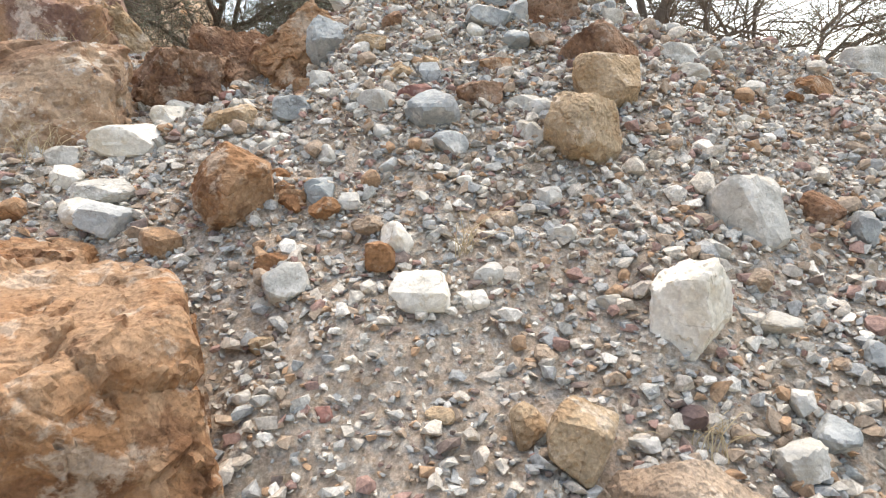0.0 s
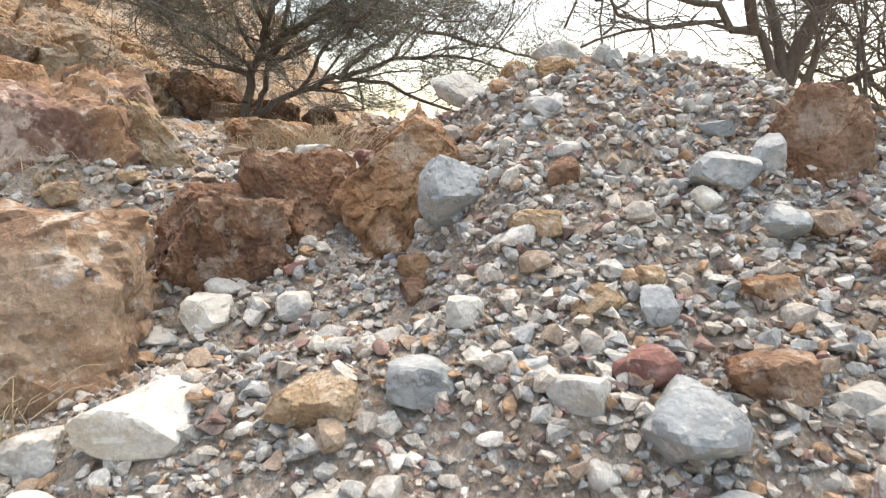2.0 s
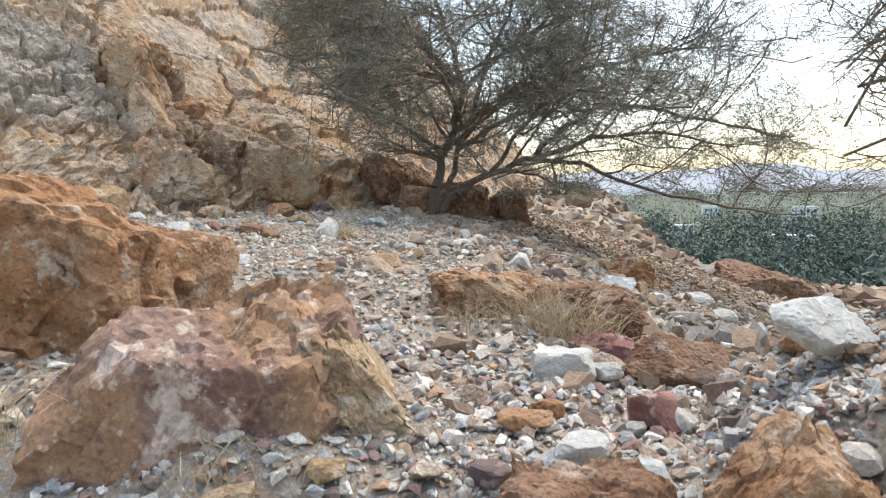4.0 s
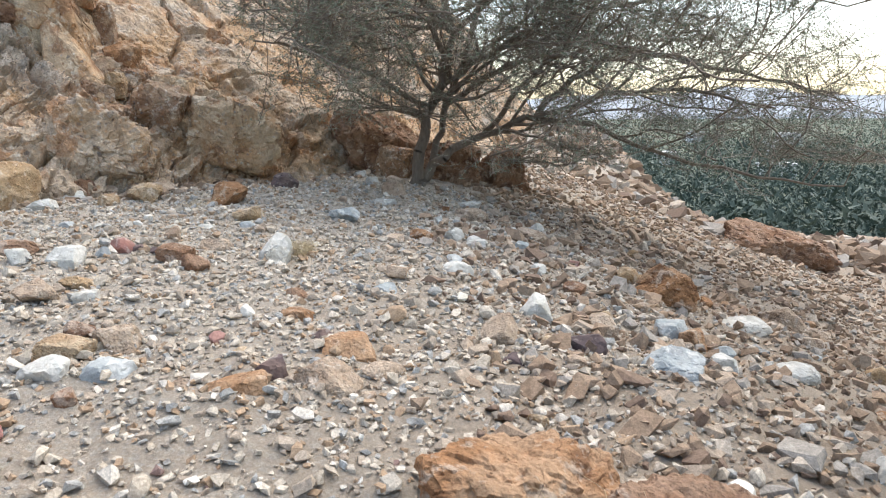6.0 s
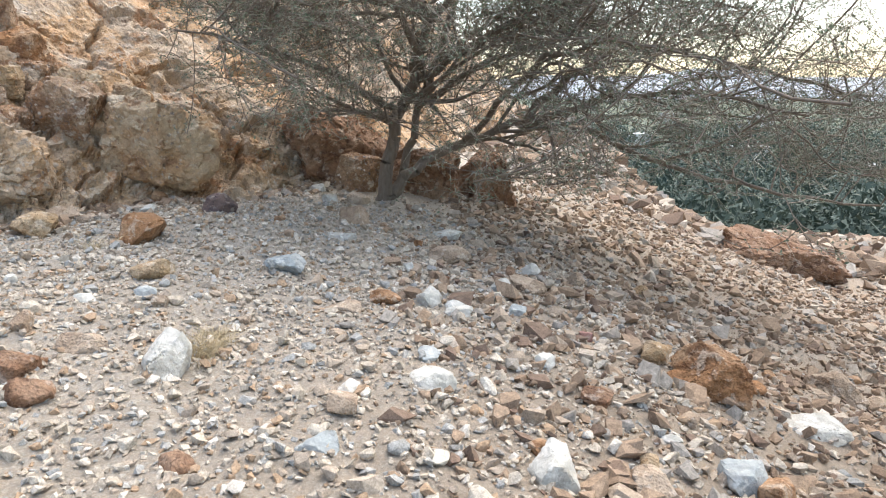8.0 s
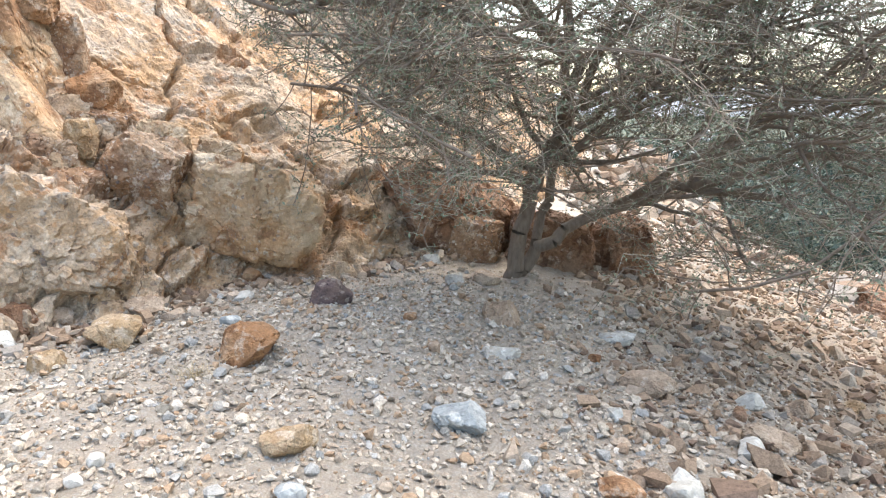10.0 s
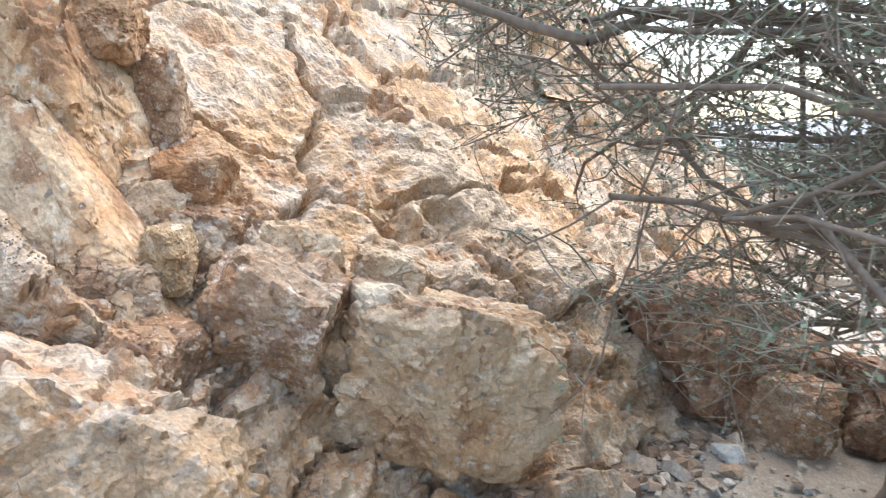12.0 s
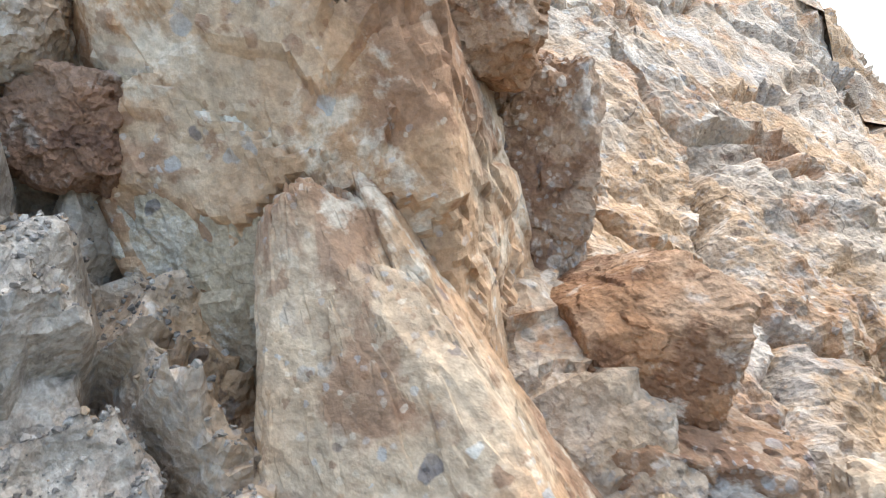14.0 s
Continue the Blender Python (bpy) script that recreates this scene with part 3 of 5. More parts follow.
def scatter(name, spots, sizes, material, seed, height, label, shapes=None):
    """Loose rubble, one mesh: spots are x, y; each piece lies sunk a little into the ground."""
    rng = np.random.RandomState(seed)
    z = height(spots[:, 0], spots[:, 1])
    verts, tris, base = [], [], 0
    shapes = shapes or KIT
    kinds = rng.randint(0, len(shapes), len(spots))
    for k, (kv, kf) in enumerate(shapes):
        who = np.nonzero(kinds == k)[0]
        if not len(who):
            continue
        a, b, c = rng.uniform(0, 6.28, len(who)), rng.normal(0, 0.35, len(who)), rng.normal(0, 0.35, len(who))
        ca, sa, cb, sb, cc, sc = np.cos(a), np.sin(a), np.cos(b), np.sin(b), np.cos(c), np.sin(c)
        v = kv[None] * sizes[who][:, None, None]
        x, y, w = v[..., 0], v[..., 1], v[..., 2]
        y, w = y * cb[:, None] - w * sb[:, None], y * sb[:, None] + w * cb[:, None]
        x, w = x * cc[:, None] + w * sc[:, None], -x * sc[:, None] + w * cc[:, None]
        x, y = x * ca[:, None] - y * sa[:, None], x * sa[:, None] + y * ca[:, None]
        v = np.stack([x + spots[who, 0][:, None], y + spots[who, 1][:, None], w + (z[who] + sizes[who] * 0.24)[:, None]], -1)
        verts.append(v.reshape(-1, 3))
        tris.append((kf[None] + (base + np.arange(len(who)) * len(kv))[:, None, None]).reshape(-1, 3))
        base += len(who) * len(kv)
    ob = new(name, fast_mesh(name, np.concatenate(verts), np.concatenate(tris), material))
    return tagged(ob, label, "rubble", kind="stuff")


def tubes(p0, p1, r0, r1, sides=5):
    """Tapered tubes between pairs of points."""
    p0, p1, r0, r1 = (np.asarray(v, float) for v in (p0, p1, r0, r1))
    way = p1 - p0
    way /= np.maximum(np.linalg.norm(way, axis=1), 1e-6)[:, None]
    side = np.cross(way, np.where(np.abs(way[:, 2:]) < 0.9, (0, 0, 1.0), (1.0, 0, 0)))
    side /= np.linalg.norm(side, axis=1)[:, None]
    other = np.cross(way, side)
    t = np.arange(sides) / sides * 2 * math.pi
    ring = side[:, None] * np.cos(t)[None, :, None] + other[:, None] * np.sin(t)[None, :, None]
    v = np.concatenate([p0[:, None] + ring * r0[:, None, None], p1[:, None] + ring * r1[:, None, None]], 1)
    k = np.arange(sides)
    n = (k + 1) % sides
    f = np.concatenate([np.stack([k, n, n + sides], 1), np.stack([k, n + sides, k + sides], 1)])
    f = (f[None] + (np.arange(len(p0)) * 2 * sides)[:, None, None]).reshape(-1, 3)
    return v.reshape(-1, 3), f


# ---- ground ----


def foot_mask(x, y):
    return step(hill_foot(y) - x, -0.15, 0.35) * step(y, -30, -24)


def ground_height(x, y):
    z = lie(x, y)
    near = np.exp(-((x + 2) ** 2 + (y - 7) ** 2) / 900)
    z = z + near * (0.045 * fbm(x * 1.1, y * 1.1, 0.3, 4) + 0.022 * fbm(x * 6, y * 6, 4.1, 3))
    heap = step(x, -1.3, -0.8) * (1 - step(y, 4, 5))
    z = z + heap * (0.035 * fbm(x * 4, y * 4, 9.0, 3) + 0.012 * fbm(x * 13, y * 13, 2.0, 2))
    return z - 0.9 * foot_mask(x, y) * (1 - step(y, 30, 36))


def spaced(a, b, fine, far, steps):
    mid = np.arange(a, b, fine)
    out = np.geomspace(fine * 2, far, steps)
    return np.concatenate([a - out[::-1], mid, b + out])


gx, gy = spaced(-7.5, 4.0, 0.055, 3500, 34), spaced(-1.0, 18.0, 0.055, 3500, 34)
mx, my = np.meshgrid(gx, gy)
mz = ground_height(mx, my)
k = np.arange(len(gx) * len(gy)).reshape(len(gy), len(gx))
q = np.stack([k[:-1, :-1], k[:-1, 1:], k[1:, 1:], k[1:, :-1]], -1).reshape(-1, 4)
quads = np.concatenate([q[:, [0, 1, 2]], q[:, [0, 2, 3]]])
ground = new("ground", fast_mesh("ground", np.stack([mx, my, mz], -1).reshape(-1, 3), quads, GRAVEL, True))
tagged(ground, "dusty grey-brown gravel terrace falling away to a valley", "ground", kind="structure")

# ---- rocky hillside ----


def hillside(name, ys, rises, amount, fine=1.0):
    """The rocky slope over the terrace: blocks, cracks and ledges pushed out of one sheet."""
    yy, rr = np.meshgrid(ys, rises)
    rr = np.where(rr < 0, rr * 0.12, rr)
    x = hill_foot(yy) - rr
    z = hill(x, yy) - 0.35 * (1 - step(rr, -0.3, 0.0))
    out = np.array([0.70, -0.25, 0.67])
    wx, wy, wz = (v + 0.16 * fbm(x * 1.6 + n, yy * 1.6, z * 1.6 + n, 4) for n, v in ((3.0, x), (17.0, yy), (41.0, z)))
    big, gap = facets(wx * 0.8 + 0.4 * wz, wy * 0.6, wz * 1.1, 1.5)
    mid, gap2 = facets(wx * 2.0 + 9, wy * 1.7, wz * 2.6, 1.6)
    small, gap3 = facets(wx * 6.0 + 5, wy * 5.0, wz * 7.0, 1.7)
    tiny, gap4 = facets(wx * 15.0 + 2, wy * 13.0, wz * 16.0, 1.7)
    calm = 1 - 0.85 * step(yy, 10.7, 11.5) * step(rr, 0.8, 1.3) * (1 - step(yy, 15, 16))
    bed = (0.50 * x + 0.26 * yy + 0.83 * z) * 3.2 + 0.55 * fbm(x * 0.9, yy * 0.9, z * 0.9, 4)
    ledge = bed - np.floor(bed)
    ledge = ledge * (1 - step(ledge, 0.82, 0.98))
    big, mid = big * step(gap, 0, 0.35 - 0.2 * fine) * calm, mid * step(gap2, 0, 0.35 - 0.2 * fine) * calm
    push = amount * (big * 0.42 + mid * (0.05 + 0.12 * fine) + small * 0.07 * fine * calm + tiny * 0.018 * fine - 0.20 * (1 - step(gap, 0, 0.06)) - 0.09 * fine * calm * (1 - step(gap2, 0, 0.06)))
    push = push + amount * (0.10 * fbm(x * 1.3, yy * 1.3, z * 1.3, 4) + 0.035 * fbm(x * 9, yy * 9, z * 9, 5))
    push = push + 0.05 * fine * (1 - calm) * ledge - 0.17 * fine * step(yy, 9.95, 10.1) * (1 - step(yy, 10.45, 10.7)) * step(rr, 0.55, 0.9)
    p = np.stack([x, yy, z], -1) + push[..., None] * out
    k = np.arange(p.shape[0] * p.shape[1]).reshape(p.shape[:2])
    q = np.stack([k[:-1, :-1], k[1:, :-1], k[1:, 1:], k[:-1, 1:]], -1).reshape(-1, 4)
    me = fast_mesh(name, p.reshape(-1, 3), np.concatenate([q[:, [0, 1, 2]], q[:, [0, 2, 3]]]), CLIFF, False)
    return new(name, me)


cliff = hillside("cliff", np.concatenate([np.arange(-6, 5, 0.11), np.arange(5, 8.8, 0.06), np.arange(8.8, 13, 0.016), np.arange(13, 19.0, 0.055)]), np.concatenate([np.arange(-1.7, 0, 0.2), np.arange(0, 2.6, 0.015), np.arange(2.6, 7, 0.05)]), 0.8)
tagged(cliff, "orange and tan weathered cliff of cracked blocky rock", "cliff", kind="structure")
slope = hillside("hillside", np.linspace(16.2, 44, 220), np.linspace(-3, 28, 200), 1.2, 0.0)
tagged(slope, "bare brown rocky hillside running down to the valley", "hillside", kind="structure")
upper = hillside("upper_hillside", np.concatenate([np.linspace(-34, -6, 60), np.linspace(-5.8, 17, 160)]), np.linspace(5.9, 28, 160), 1.0, 0.0)
far_slope = hillside("southern_hillside", np.linspace(-34, -5.6, 120), np.linspace(-3, 6.6, 60), 1.0, 0.0)
tagged(far_slope, "bare brown rocky hillside behind the rubble heap", "hillside", kind="structure")
upper.location = (-0.1, 0, -0.15)
tagged(upper, "high bare rocky slope above the cliff", "hillside", kind="structure")

BLOCKS = "cracked orange cliff block"
boulder("Q", -8.37, 10.60, 4.18, 0.78, 0.90, 1.88, 8, -14, 20, 11, "tall ochre slab with a cream side standing out of the cliff", 7, 5, 0.03, 0.05, 0.9, "rock_block", cliff, 0.07)
boulder("Q", -7.94, 10.27, 3.66, 0.80, 0.66, 1.42, -4, -20, 25, 12, "orange wedge-shaped block with a pointed top", 7, 6, 0.035, 0.58, 0.6, "rock_block", cliff, 0.05)
boulder("L", -8.47, 10.40, 4.08, 0.42, 0.54, 1.25, 6, -12, 20, 65, "cream-coloured side of the tall slab", 6, 6, 0.04, 0.05, 0.7, "rock_block", cliff, 0.06)
boulder("O", -8.16, 10.66, 4.72, 0.46, 0.44, 0.42, 0, 10, 30, 52, "rust-brown brow of rock overhanging a hollow", 6, 6, 0.04, 0, 0.6, "rock_block", cliff, 0.08)
boulder("K", -8.10, 11.02, 4.32, 0.33, 0.34, 0.62, 5, 8, 30, 13, BLOCKS, 6, 6, 0.03, 0.1, 0.7, "rock_block", cliff, 0.08)
boulder("O", -7.78, 10.90, 3.93, 0.48, 0.48, 0.46, 0, 14, 25, 14, "rounded brown rock with a rusty patch", 6, 14, 0.035, 0, 0.0, "rock_block", cliff, 0.06)
boulder("K", -7.66, 10.84, 3.66, 0.50, 0.46, 0.30, 0, 10, 25, 53, "grey-brown rock under the rounded one", 6, 8, 0.04, 0, 0.5, "rock_block", cliff, 0.08)
boulder("K", -7.08, 10.64, 3.26, 0.74, 0.60, 0.70, 0, 10, 15, 15, "pitted grey overhanging block above a small hollow", 6, 9, 0.08, 0, 0.3, "rock_block", cliff)
boulder("Q", -6.42, 11.16, 2.93, 1.15, 0.85, 0.88, 0, 14, 48, 16, "large tan block low on the cliff", 6, 7, 0.05, 0, 0.7, "rock_block", cliff)
boulder("Q", -7.16, 11.02, 3.50, 0.46, 0.45, 0.42, 0, 5, 30, 17, BLOCKS, 6, 8, 0.06, 0, 0.4, "rock_block", cliff)
boulder("Q", -6.84, 11.33, 3.36, 0.42, 0.40, 0.36, 0, 15, 35, 18, BLOCKS, 6, 8, 0.06, 0, 0.4, "rock_block", cliff)
boulder("C", -7.16, 9.72, 2.78, 1.30, 1.00, 1.15, 0, 22, 42, 19, "broad bulging rock at the foot of the cliff", 6, 9, 0.09, 0, 0.2, "rock_block", cliff, 0.12)
boulder("Y", -7.53, 10.46, 3.56, 0.30, 0.28, 0.34, 0, 0, 15, 20, BLOCKS, 6, 8, 0.06, 0, 0.4, "rock_block", cliff)
boulder("K", -7.74, 10.04, 3.31, 0.50, 0.44, 0.40, 0, 15, 30, 21, "pale broken block under the wedge", 6, 8, 0.06, 0, 0.4, "rock_block", cliff)
boulder("K", -7.42, 10.16, 3.12, 0.54, 0.46, 0.50, 0, 10, 10, 54, "pale broken block under the wedge", 6, 8, 0.07, 0, 0.5, "rock_block", cliff)
boulder("K", -7.62, 10.24, 3.44, 0.38, 0.34, 0.32, 0, 18, 50, 63, "small pale block broken off under the wedge", 6, 8, 0.06, 0, 0.4, "rock_block", cliff)
boulder("B", -8.64, 10.08, 4.40, 0.25, 0.24, 0.25, 0, 8, 30, 55, "reddish brown block beside the gully", 6, 7, 0.05, 0, 0.7, "rock_block", cliff)
boulder("C", -8.80, 10.00, 4.64, 0.40, 0.36, 0.32, 0, 8, 30, 56, "cracked grey-brown block beside the gully", 6, 7, 0.05, 0, 0.7, "rock_block", cliff)
boulder("C", -8.78, 9.86, 4.38, 0.26, 0.26, 0.24, 5, 4, 40, 64, "cracked grey-brown block beside the gully", 6, 7, 0.05, 0, 0.7, "rock_block", cliff)
boulder("C", -8.62, 9.66, 4.20, 0.36, 0.34, 0.30, 5, 0, 12, 57, "cracked grey-brown block beside the gully", 6, 7, 0.05, 0, 0.7, "rock_block", cliff)
boulder("Q", -7.36, 12.20, 3.56, 0.70, 0.36, 0.24, 0, 20, 80, 58, "low tan ledge across the slope", 6, 7, 0.05, 0, 0.6, "rock_block", cliff)
boulder("B", -5.1, 12.9, 2.75, 1.5, 1.0, 1.0, 0, 10, 35, 22, "dark brown block behind the tree", 6, 10, 0.09, 0, 0.4, "rock_block", cliff)
boulder("B", -4.05, 13.0, 2.42, 0.95, 0.8, 0.8, 0, 5, 15, 24, "dark brown block behind the tree", 6, 9, 0.09, 0, 0.4, "rock_block", cliff)
boulder("K", -4.75, 12.55, 2.5, 0.6, 0.5, 0.55, 0, 5, 15, 25, BLOCKS, 6, 9, 0.09, 0, 0.4, "rock_block", cliff)
boulder("B", -3.35, 13.55, 2.25, 0.85, 0.9, 0.95, 5, 5, 25, 23, "dark brown upright rock beside the tree trunk", 6, 8, 0.08, 0.1, 0.5, "rock_block", cliff)

# ---- large boulders ----
boulder("O", -0.88, 1.36, 0.74, 0.86, 0.78, 1.04, 12, -6, 20, 31, "large rust-orange sandstone boulder at the foot of the rubble", 7, 6, 0.025, 0.05, 0.8, chip=0.055)
boulder("O", -0.61, 3.22, 1.95, 0.50, 0.44, 0.62, -3, 4, 5, 61, "pointed rust-orange boulder standing in the rubble", 7, 5, 0.04, 0.0, 0.0, chip=0.09,
        cuts=(((0.62, -0.15, 0.78), 0.74), ((-0.88, -0.1, 0.45), 0.62), ((0.05, -0.9, 0.35), 0.68), ((0.9, -0.1, -0.45), 0.70), ((-0.85, -0.2, -0.6), 0.72), ((-0.45, -0.75, 0.3), 0.68)))
boulder("B", -1.17, 3.10, 1.82, 0.46, 0.38, 0.38, 0, 6, 8, 33, "lumpy dark brown boulder sunk in gravel", 6, 11, 0.09, 0, 0.2)
boulder("B", -0.95, 3.24, 1.91, 0.38, 0.34, 0.44, 0, -6, 0, 34, "lumpy brown boulder leaning on its neighbour", 6, 11, 0.09, 0.1, 0.2)
boulder("K", -1.92, 2.72, 1.59, 1.42, 0.80, 0.78, 4, 0, 10, 35, "broad brown conglomerate ledge crusted with pale gravel", 6, 11, 0.10, 0, 0.3, "rock_ledge", chip=0.06)
boulder("V", -2.02, 3.62, 2.00, 0.92, 0.80, 0.98, 0, 18, 20, 36, "purple-brown boulder with pale veins", 6, 9, 0.045, 0.3, 0.0)
boulder("Y", -1.60, 3.68, 2.06, 0.17, 0.42, 0.58, 0, -32, 25, 37, "thin cream slab leaning on the boulder", 6, 8, 0.05, 0.1, 0.8, "rock_slab")
boulder("O", -2.92, 3.86, 2.20, 1.20, 0.85, 1.06, 0, 6, 20, 38, "big rust-brown boulder over the gravel", 6, 9, 0.08, 0, 0.5)
boulder("B", 0.43, 2.92, 2.065, 0.25, 0.26, 0.44, 4, 8, 10, 39, "upright brown pillar stone on the crest of the heap", 6, 8, 0.06, 0.15, 0.4)
boulder("O", -1.62, 5.15, 2.08, 0.62, 0.45, 0.36, 0, 4, 15, 41, "low orange rock ledge with dry grass", 6, 10, 0.09, 0, 0.4, "rock_ledge")
boulder("B", -1.18, 5.05, 2.03, 0.52, 0.45, 0.40, 0, 0, 15, 42, "low brown rock ledge with dry grass", 6, 10, 0.09, 0, 0.4, "rock_ledge")
boulder("O", -1.10, 8.92, 1.80, 0.52, 0.42, 0.36, 0, 24, 12, 45, "pointed orange boulder lying on the edge of the terrace", 6, 8, 0.06, 0.2, 0.3)
boulder("B", 1.3, 18.3, 0.50, 2.2, 1.2, 0.8, 0, 16, 10, 43, "reddish rock outcrop on the talus slope", 6, 10, 0.09, 0, 0.3, "rock_outcrop")

boulder("O", -1.14, 1.78, 1.12, 0.50, 0.40, 0.36, 0, 4, 10, 62, "low rust-orange rock behind the large boulder", 6, 7, 0.04, 0, 0.5)

# ---- loose rubble ----
RNG = np.random.RandomState(21)


def spots_in(n, x0, x1, y0, y1):
    return np.stack([RNG.uniform(x0, x1, n) + RNG.normal(0, 0.35, n), RNG.uniform(y0, y1, n) + RNG.normal(0, 0.35, n)], 1)


def sizes_of(n, low, high, power=3.0):
    return low + (high - low) * RNG.uniform(0, 1, n) ** power


def off_path_of(spots, keep):
    return spots[keep(spots[:, 0], spots[:, 1])]


open_ground = lambda x, y: foot_mask(x, y) < 0.05
patchy = lambda x, y: open_ground(x, y) & (RNG.uniform(0, 1, len(x)) < np.clip(0.95 + 0.3 * fbm(x * 1.7, y * 1.7, 5.0, 3) - 0.62 * np.exp(-((x - 0.05) / 0.5) ** 2 - ((y - 1.35) / 0.42) ** 2), 0.2, 1.0))
s = off_path_of(spots_in(32000, -2.5, 2.5, 0.4, 4.6), patchy)
scatter("heap_rubble", s, sizes_of(len(s), 0.012, 0.066, 2.8), HEAP_RUBBLE, 1, ground_height, "loose pale grey and white angular rubble on the heap")
s = off_path_of(spots_in(9000, -7.0, -0.4, 4.3, 12.0), open_ground)
scatter("terrace_rubble", s, sizes_of(len(s), 0.02, 0.095, 3.4), TERRACE_RUBBLE, 2, ground_height, "small pale gravel strewn over the terrace")
s = off_path_of(spots_in(28000, -6.6, -1.2, 4.6, 11.4), open_ground)
scatter("terrace_gravel", s, sizes_of(len(s), 0.012, 0.032, 1.8), TERRACE_RUBBLE, 3, ground_height, "fine gravel over the terrace", BLOCK_KIT)
talus = lambda x, y: (foot_mask(x, y) < 0.05) & (x > np.interp(y, [4, 7, 9, 12, 30], [-0.9, -2.2, -2.9, -3.6, -4.6]) + RNG.normal(0, 0.3, len(x)))
s = off_path_of(spots_in(28000, -4.6, 3.2, 4.0, 18), talus)
big = off_path_of(spots_in(1300, -4.6, 3.2, 4.4, 18), talus)
size = np.concatenate([sizes_of(len(s), 0.018, 0.10, 3.2), sizes_of(len(big), 0.06, 0.16, 2.0)])
scatter("talus_rubble", np.concatenate([s, big]), size, TALUS_RUBBLE, 4, ground_height, "brown and tan rubble covering the falling slope", BLOCK_KIT + KIT)
s = off_path_of(spots_in(26000, -1.6, 1.9, 1.0, 4.2), open_ground)
scatter("heap_gravel", s, sizes_of(len(s), 0.008, 0.02, 1.6), HEAP_RUBBLE, 9, ground_height, "fine grey gravel between the stones of the heap", BLOCK_KIT)
s = off_path_of(spots_in(11000, -0.6, 1.8, 1.9, 3.9), open_ground)
scatter("heap_rubble", s, sizes_of(len(s), 0.016, 0.046, 1.8), HEAP_RUBBLE, 14, ground_height, "dense small grey rubble on the upper heap")
STONE_KIT = [rock_shape(2, 900 + k, 9 + k % 4, rough=0.03, hard=130) for k in range(16)]
STONE_KIT = [(v * (1.0, 0.6 + 0.02 * k, 0.45 + 0.022 * k), f) for k, (v, f) in enumerate(STONE_KIT)]
s = off_path_of(spots_in(420, -1.7, 2.0, 1.1, 4.0), patchy)
scatter("heap_stones", s, sizes_of(len(s), 0.04, 0.095, 2.2), HEAP_RUBBLE, 11, ground_height, "fist-sized grey and white stones in the rubble heap", STONE_KIT)
s = off_path_of(spots_in(170, -6.2, -1.0, 4.8, 10.8), open_ground)
scatter("terrace_stones", s, sizes_of(len(s), 0.05, 0.12, 2.6), TERRACE_RUBBLE, 12, ground_height, "fist-sized tan and grey stones on the terrace", STONE_KIT)
s = off_path_of(spots_in(7000, -6.5, 6.5, -5, 4), lambda x, y: (foot_mask(x, y) < 0.05) & ((np.abs(x) > 2.4) | (y < 0.4)))
scatter("strewn_rubble", s, sizes_of(len(s), 0.02, 0.12, 3.6), TERRACE_RUBBLE, 7, ground_height, "small stones strewn round the foot of the heap", BLOCK_KIT)
s = off_path_of(spots_in(6000, -4.6, 12, 18, 40), open_ground)
scatter("talus_rubble", s, sizes_of(len(s), 0.08, 0.4, 3.0), TALUS_RUBBLE, 5, ground_height, "brown rubble far down the slope", BLOCK_KIT)
y = RNG.uniform(8.5, 15, 2600)
s = np.stack([hill_foot(y) + np.abs(RNG.normal(0.05, 0.25, len(y))), y], 1)
scatter("cliff_foot_rubble", s, sizes_of(len(s), 0.015, 0.11, 4.0), TALUS_RUBBLE, 6, ground_height, "tan chips fallen at the foot of the cliff", BLOCK_KIT)

# grey rubble lying in the gully of the cliff
rock_tree = BVHTree.FromObject(cliff, bpy.context.evaluated_depsgraph_get())


def cliff_height(xs, ys):
    out = []
    for a, b in zip(xs, ys):
        hit = rock_tree.ray_cast(Vector((a, b, 12.0)), Vector((0, 0, -1)))[0]
        out.append(hit.z if hit else 2.0)
    return np.array(out)


t = RNG.uniform(0, 1, 6000)
s = np.stack([-7.55 - 1.5 * t + RNG.normal(0, 0.10, len(t)), 9.66 + 0.30 * t + RNG.normal(0, 0.15, len(t))], 1)
scatter("gully_rubble", s, sizes_of(len(s), 0.005, 0.022, 2.6), GULLY_RUBBLE, 10, cliff_height, "loose grey rubble filling the gully of the cliff")

# ---- dry plants ----


def dry_tuft(x, y, z, width, height, blades, seed, label):
    rng = np.random.RandomState(seed)
    root = rng.normal(0, width * 0.22, (blades, 3)) * (1, 1, 0)
    lean = rng.normal(0, 0.45, (blades, 3)) * (1, 1, 0)
    tall = height * rng.uniform(0.45, 1.0, blades)[:, None]
    a = root
    b = a + (lean * 0.35 + (0, 0, 0.55)) * tall
    c = b + (lean * 0.75 + (0, 0, 0.38)) * tall
    d = c + (lean * 1.0 + rng.normal(0, 0.2, (blades, 3)) + (0, 0, 0.05)) * tall * 0.5
    r = np.full(blades, 0.0016)
    v, f = tubes(np.concatenate([a, b, c]), np.concatenate([b, c, d]), np.concatenate([r, r * 0.8, r * 0.6]), np.concatenate([r * 0.8, r * 0.6, r * 0.3]), 3)
    ob = new("dry_grass_tuft", fast_mesh("dry_grass_tuft", v, f, STRAW))
    ob.location = (x, y, z)
    return tagged(ob, label, "dry grass", kind="stuff")


def on_ground(x, y, sink=0.0):
    return float(ground_height(np.array([x]), np.array([y]))[0]) - sink


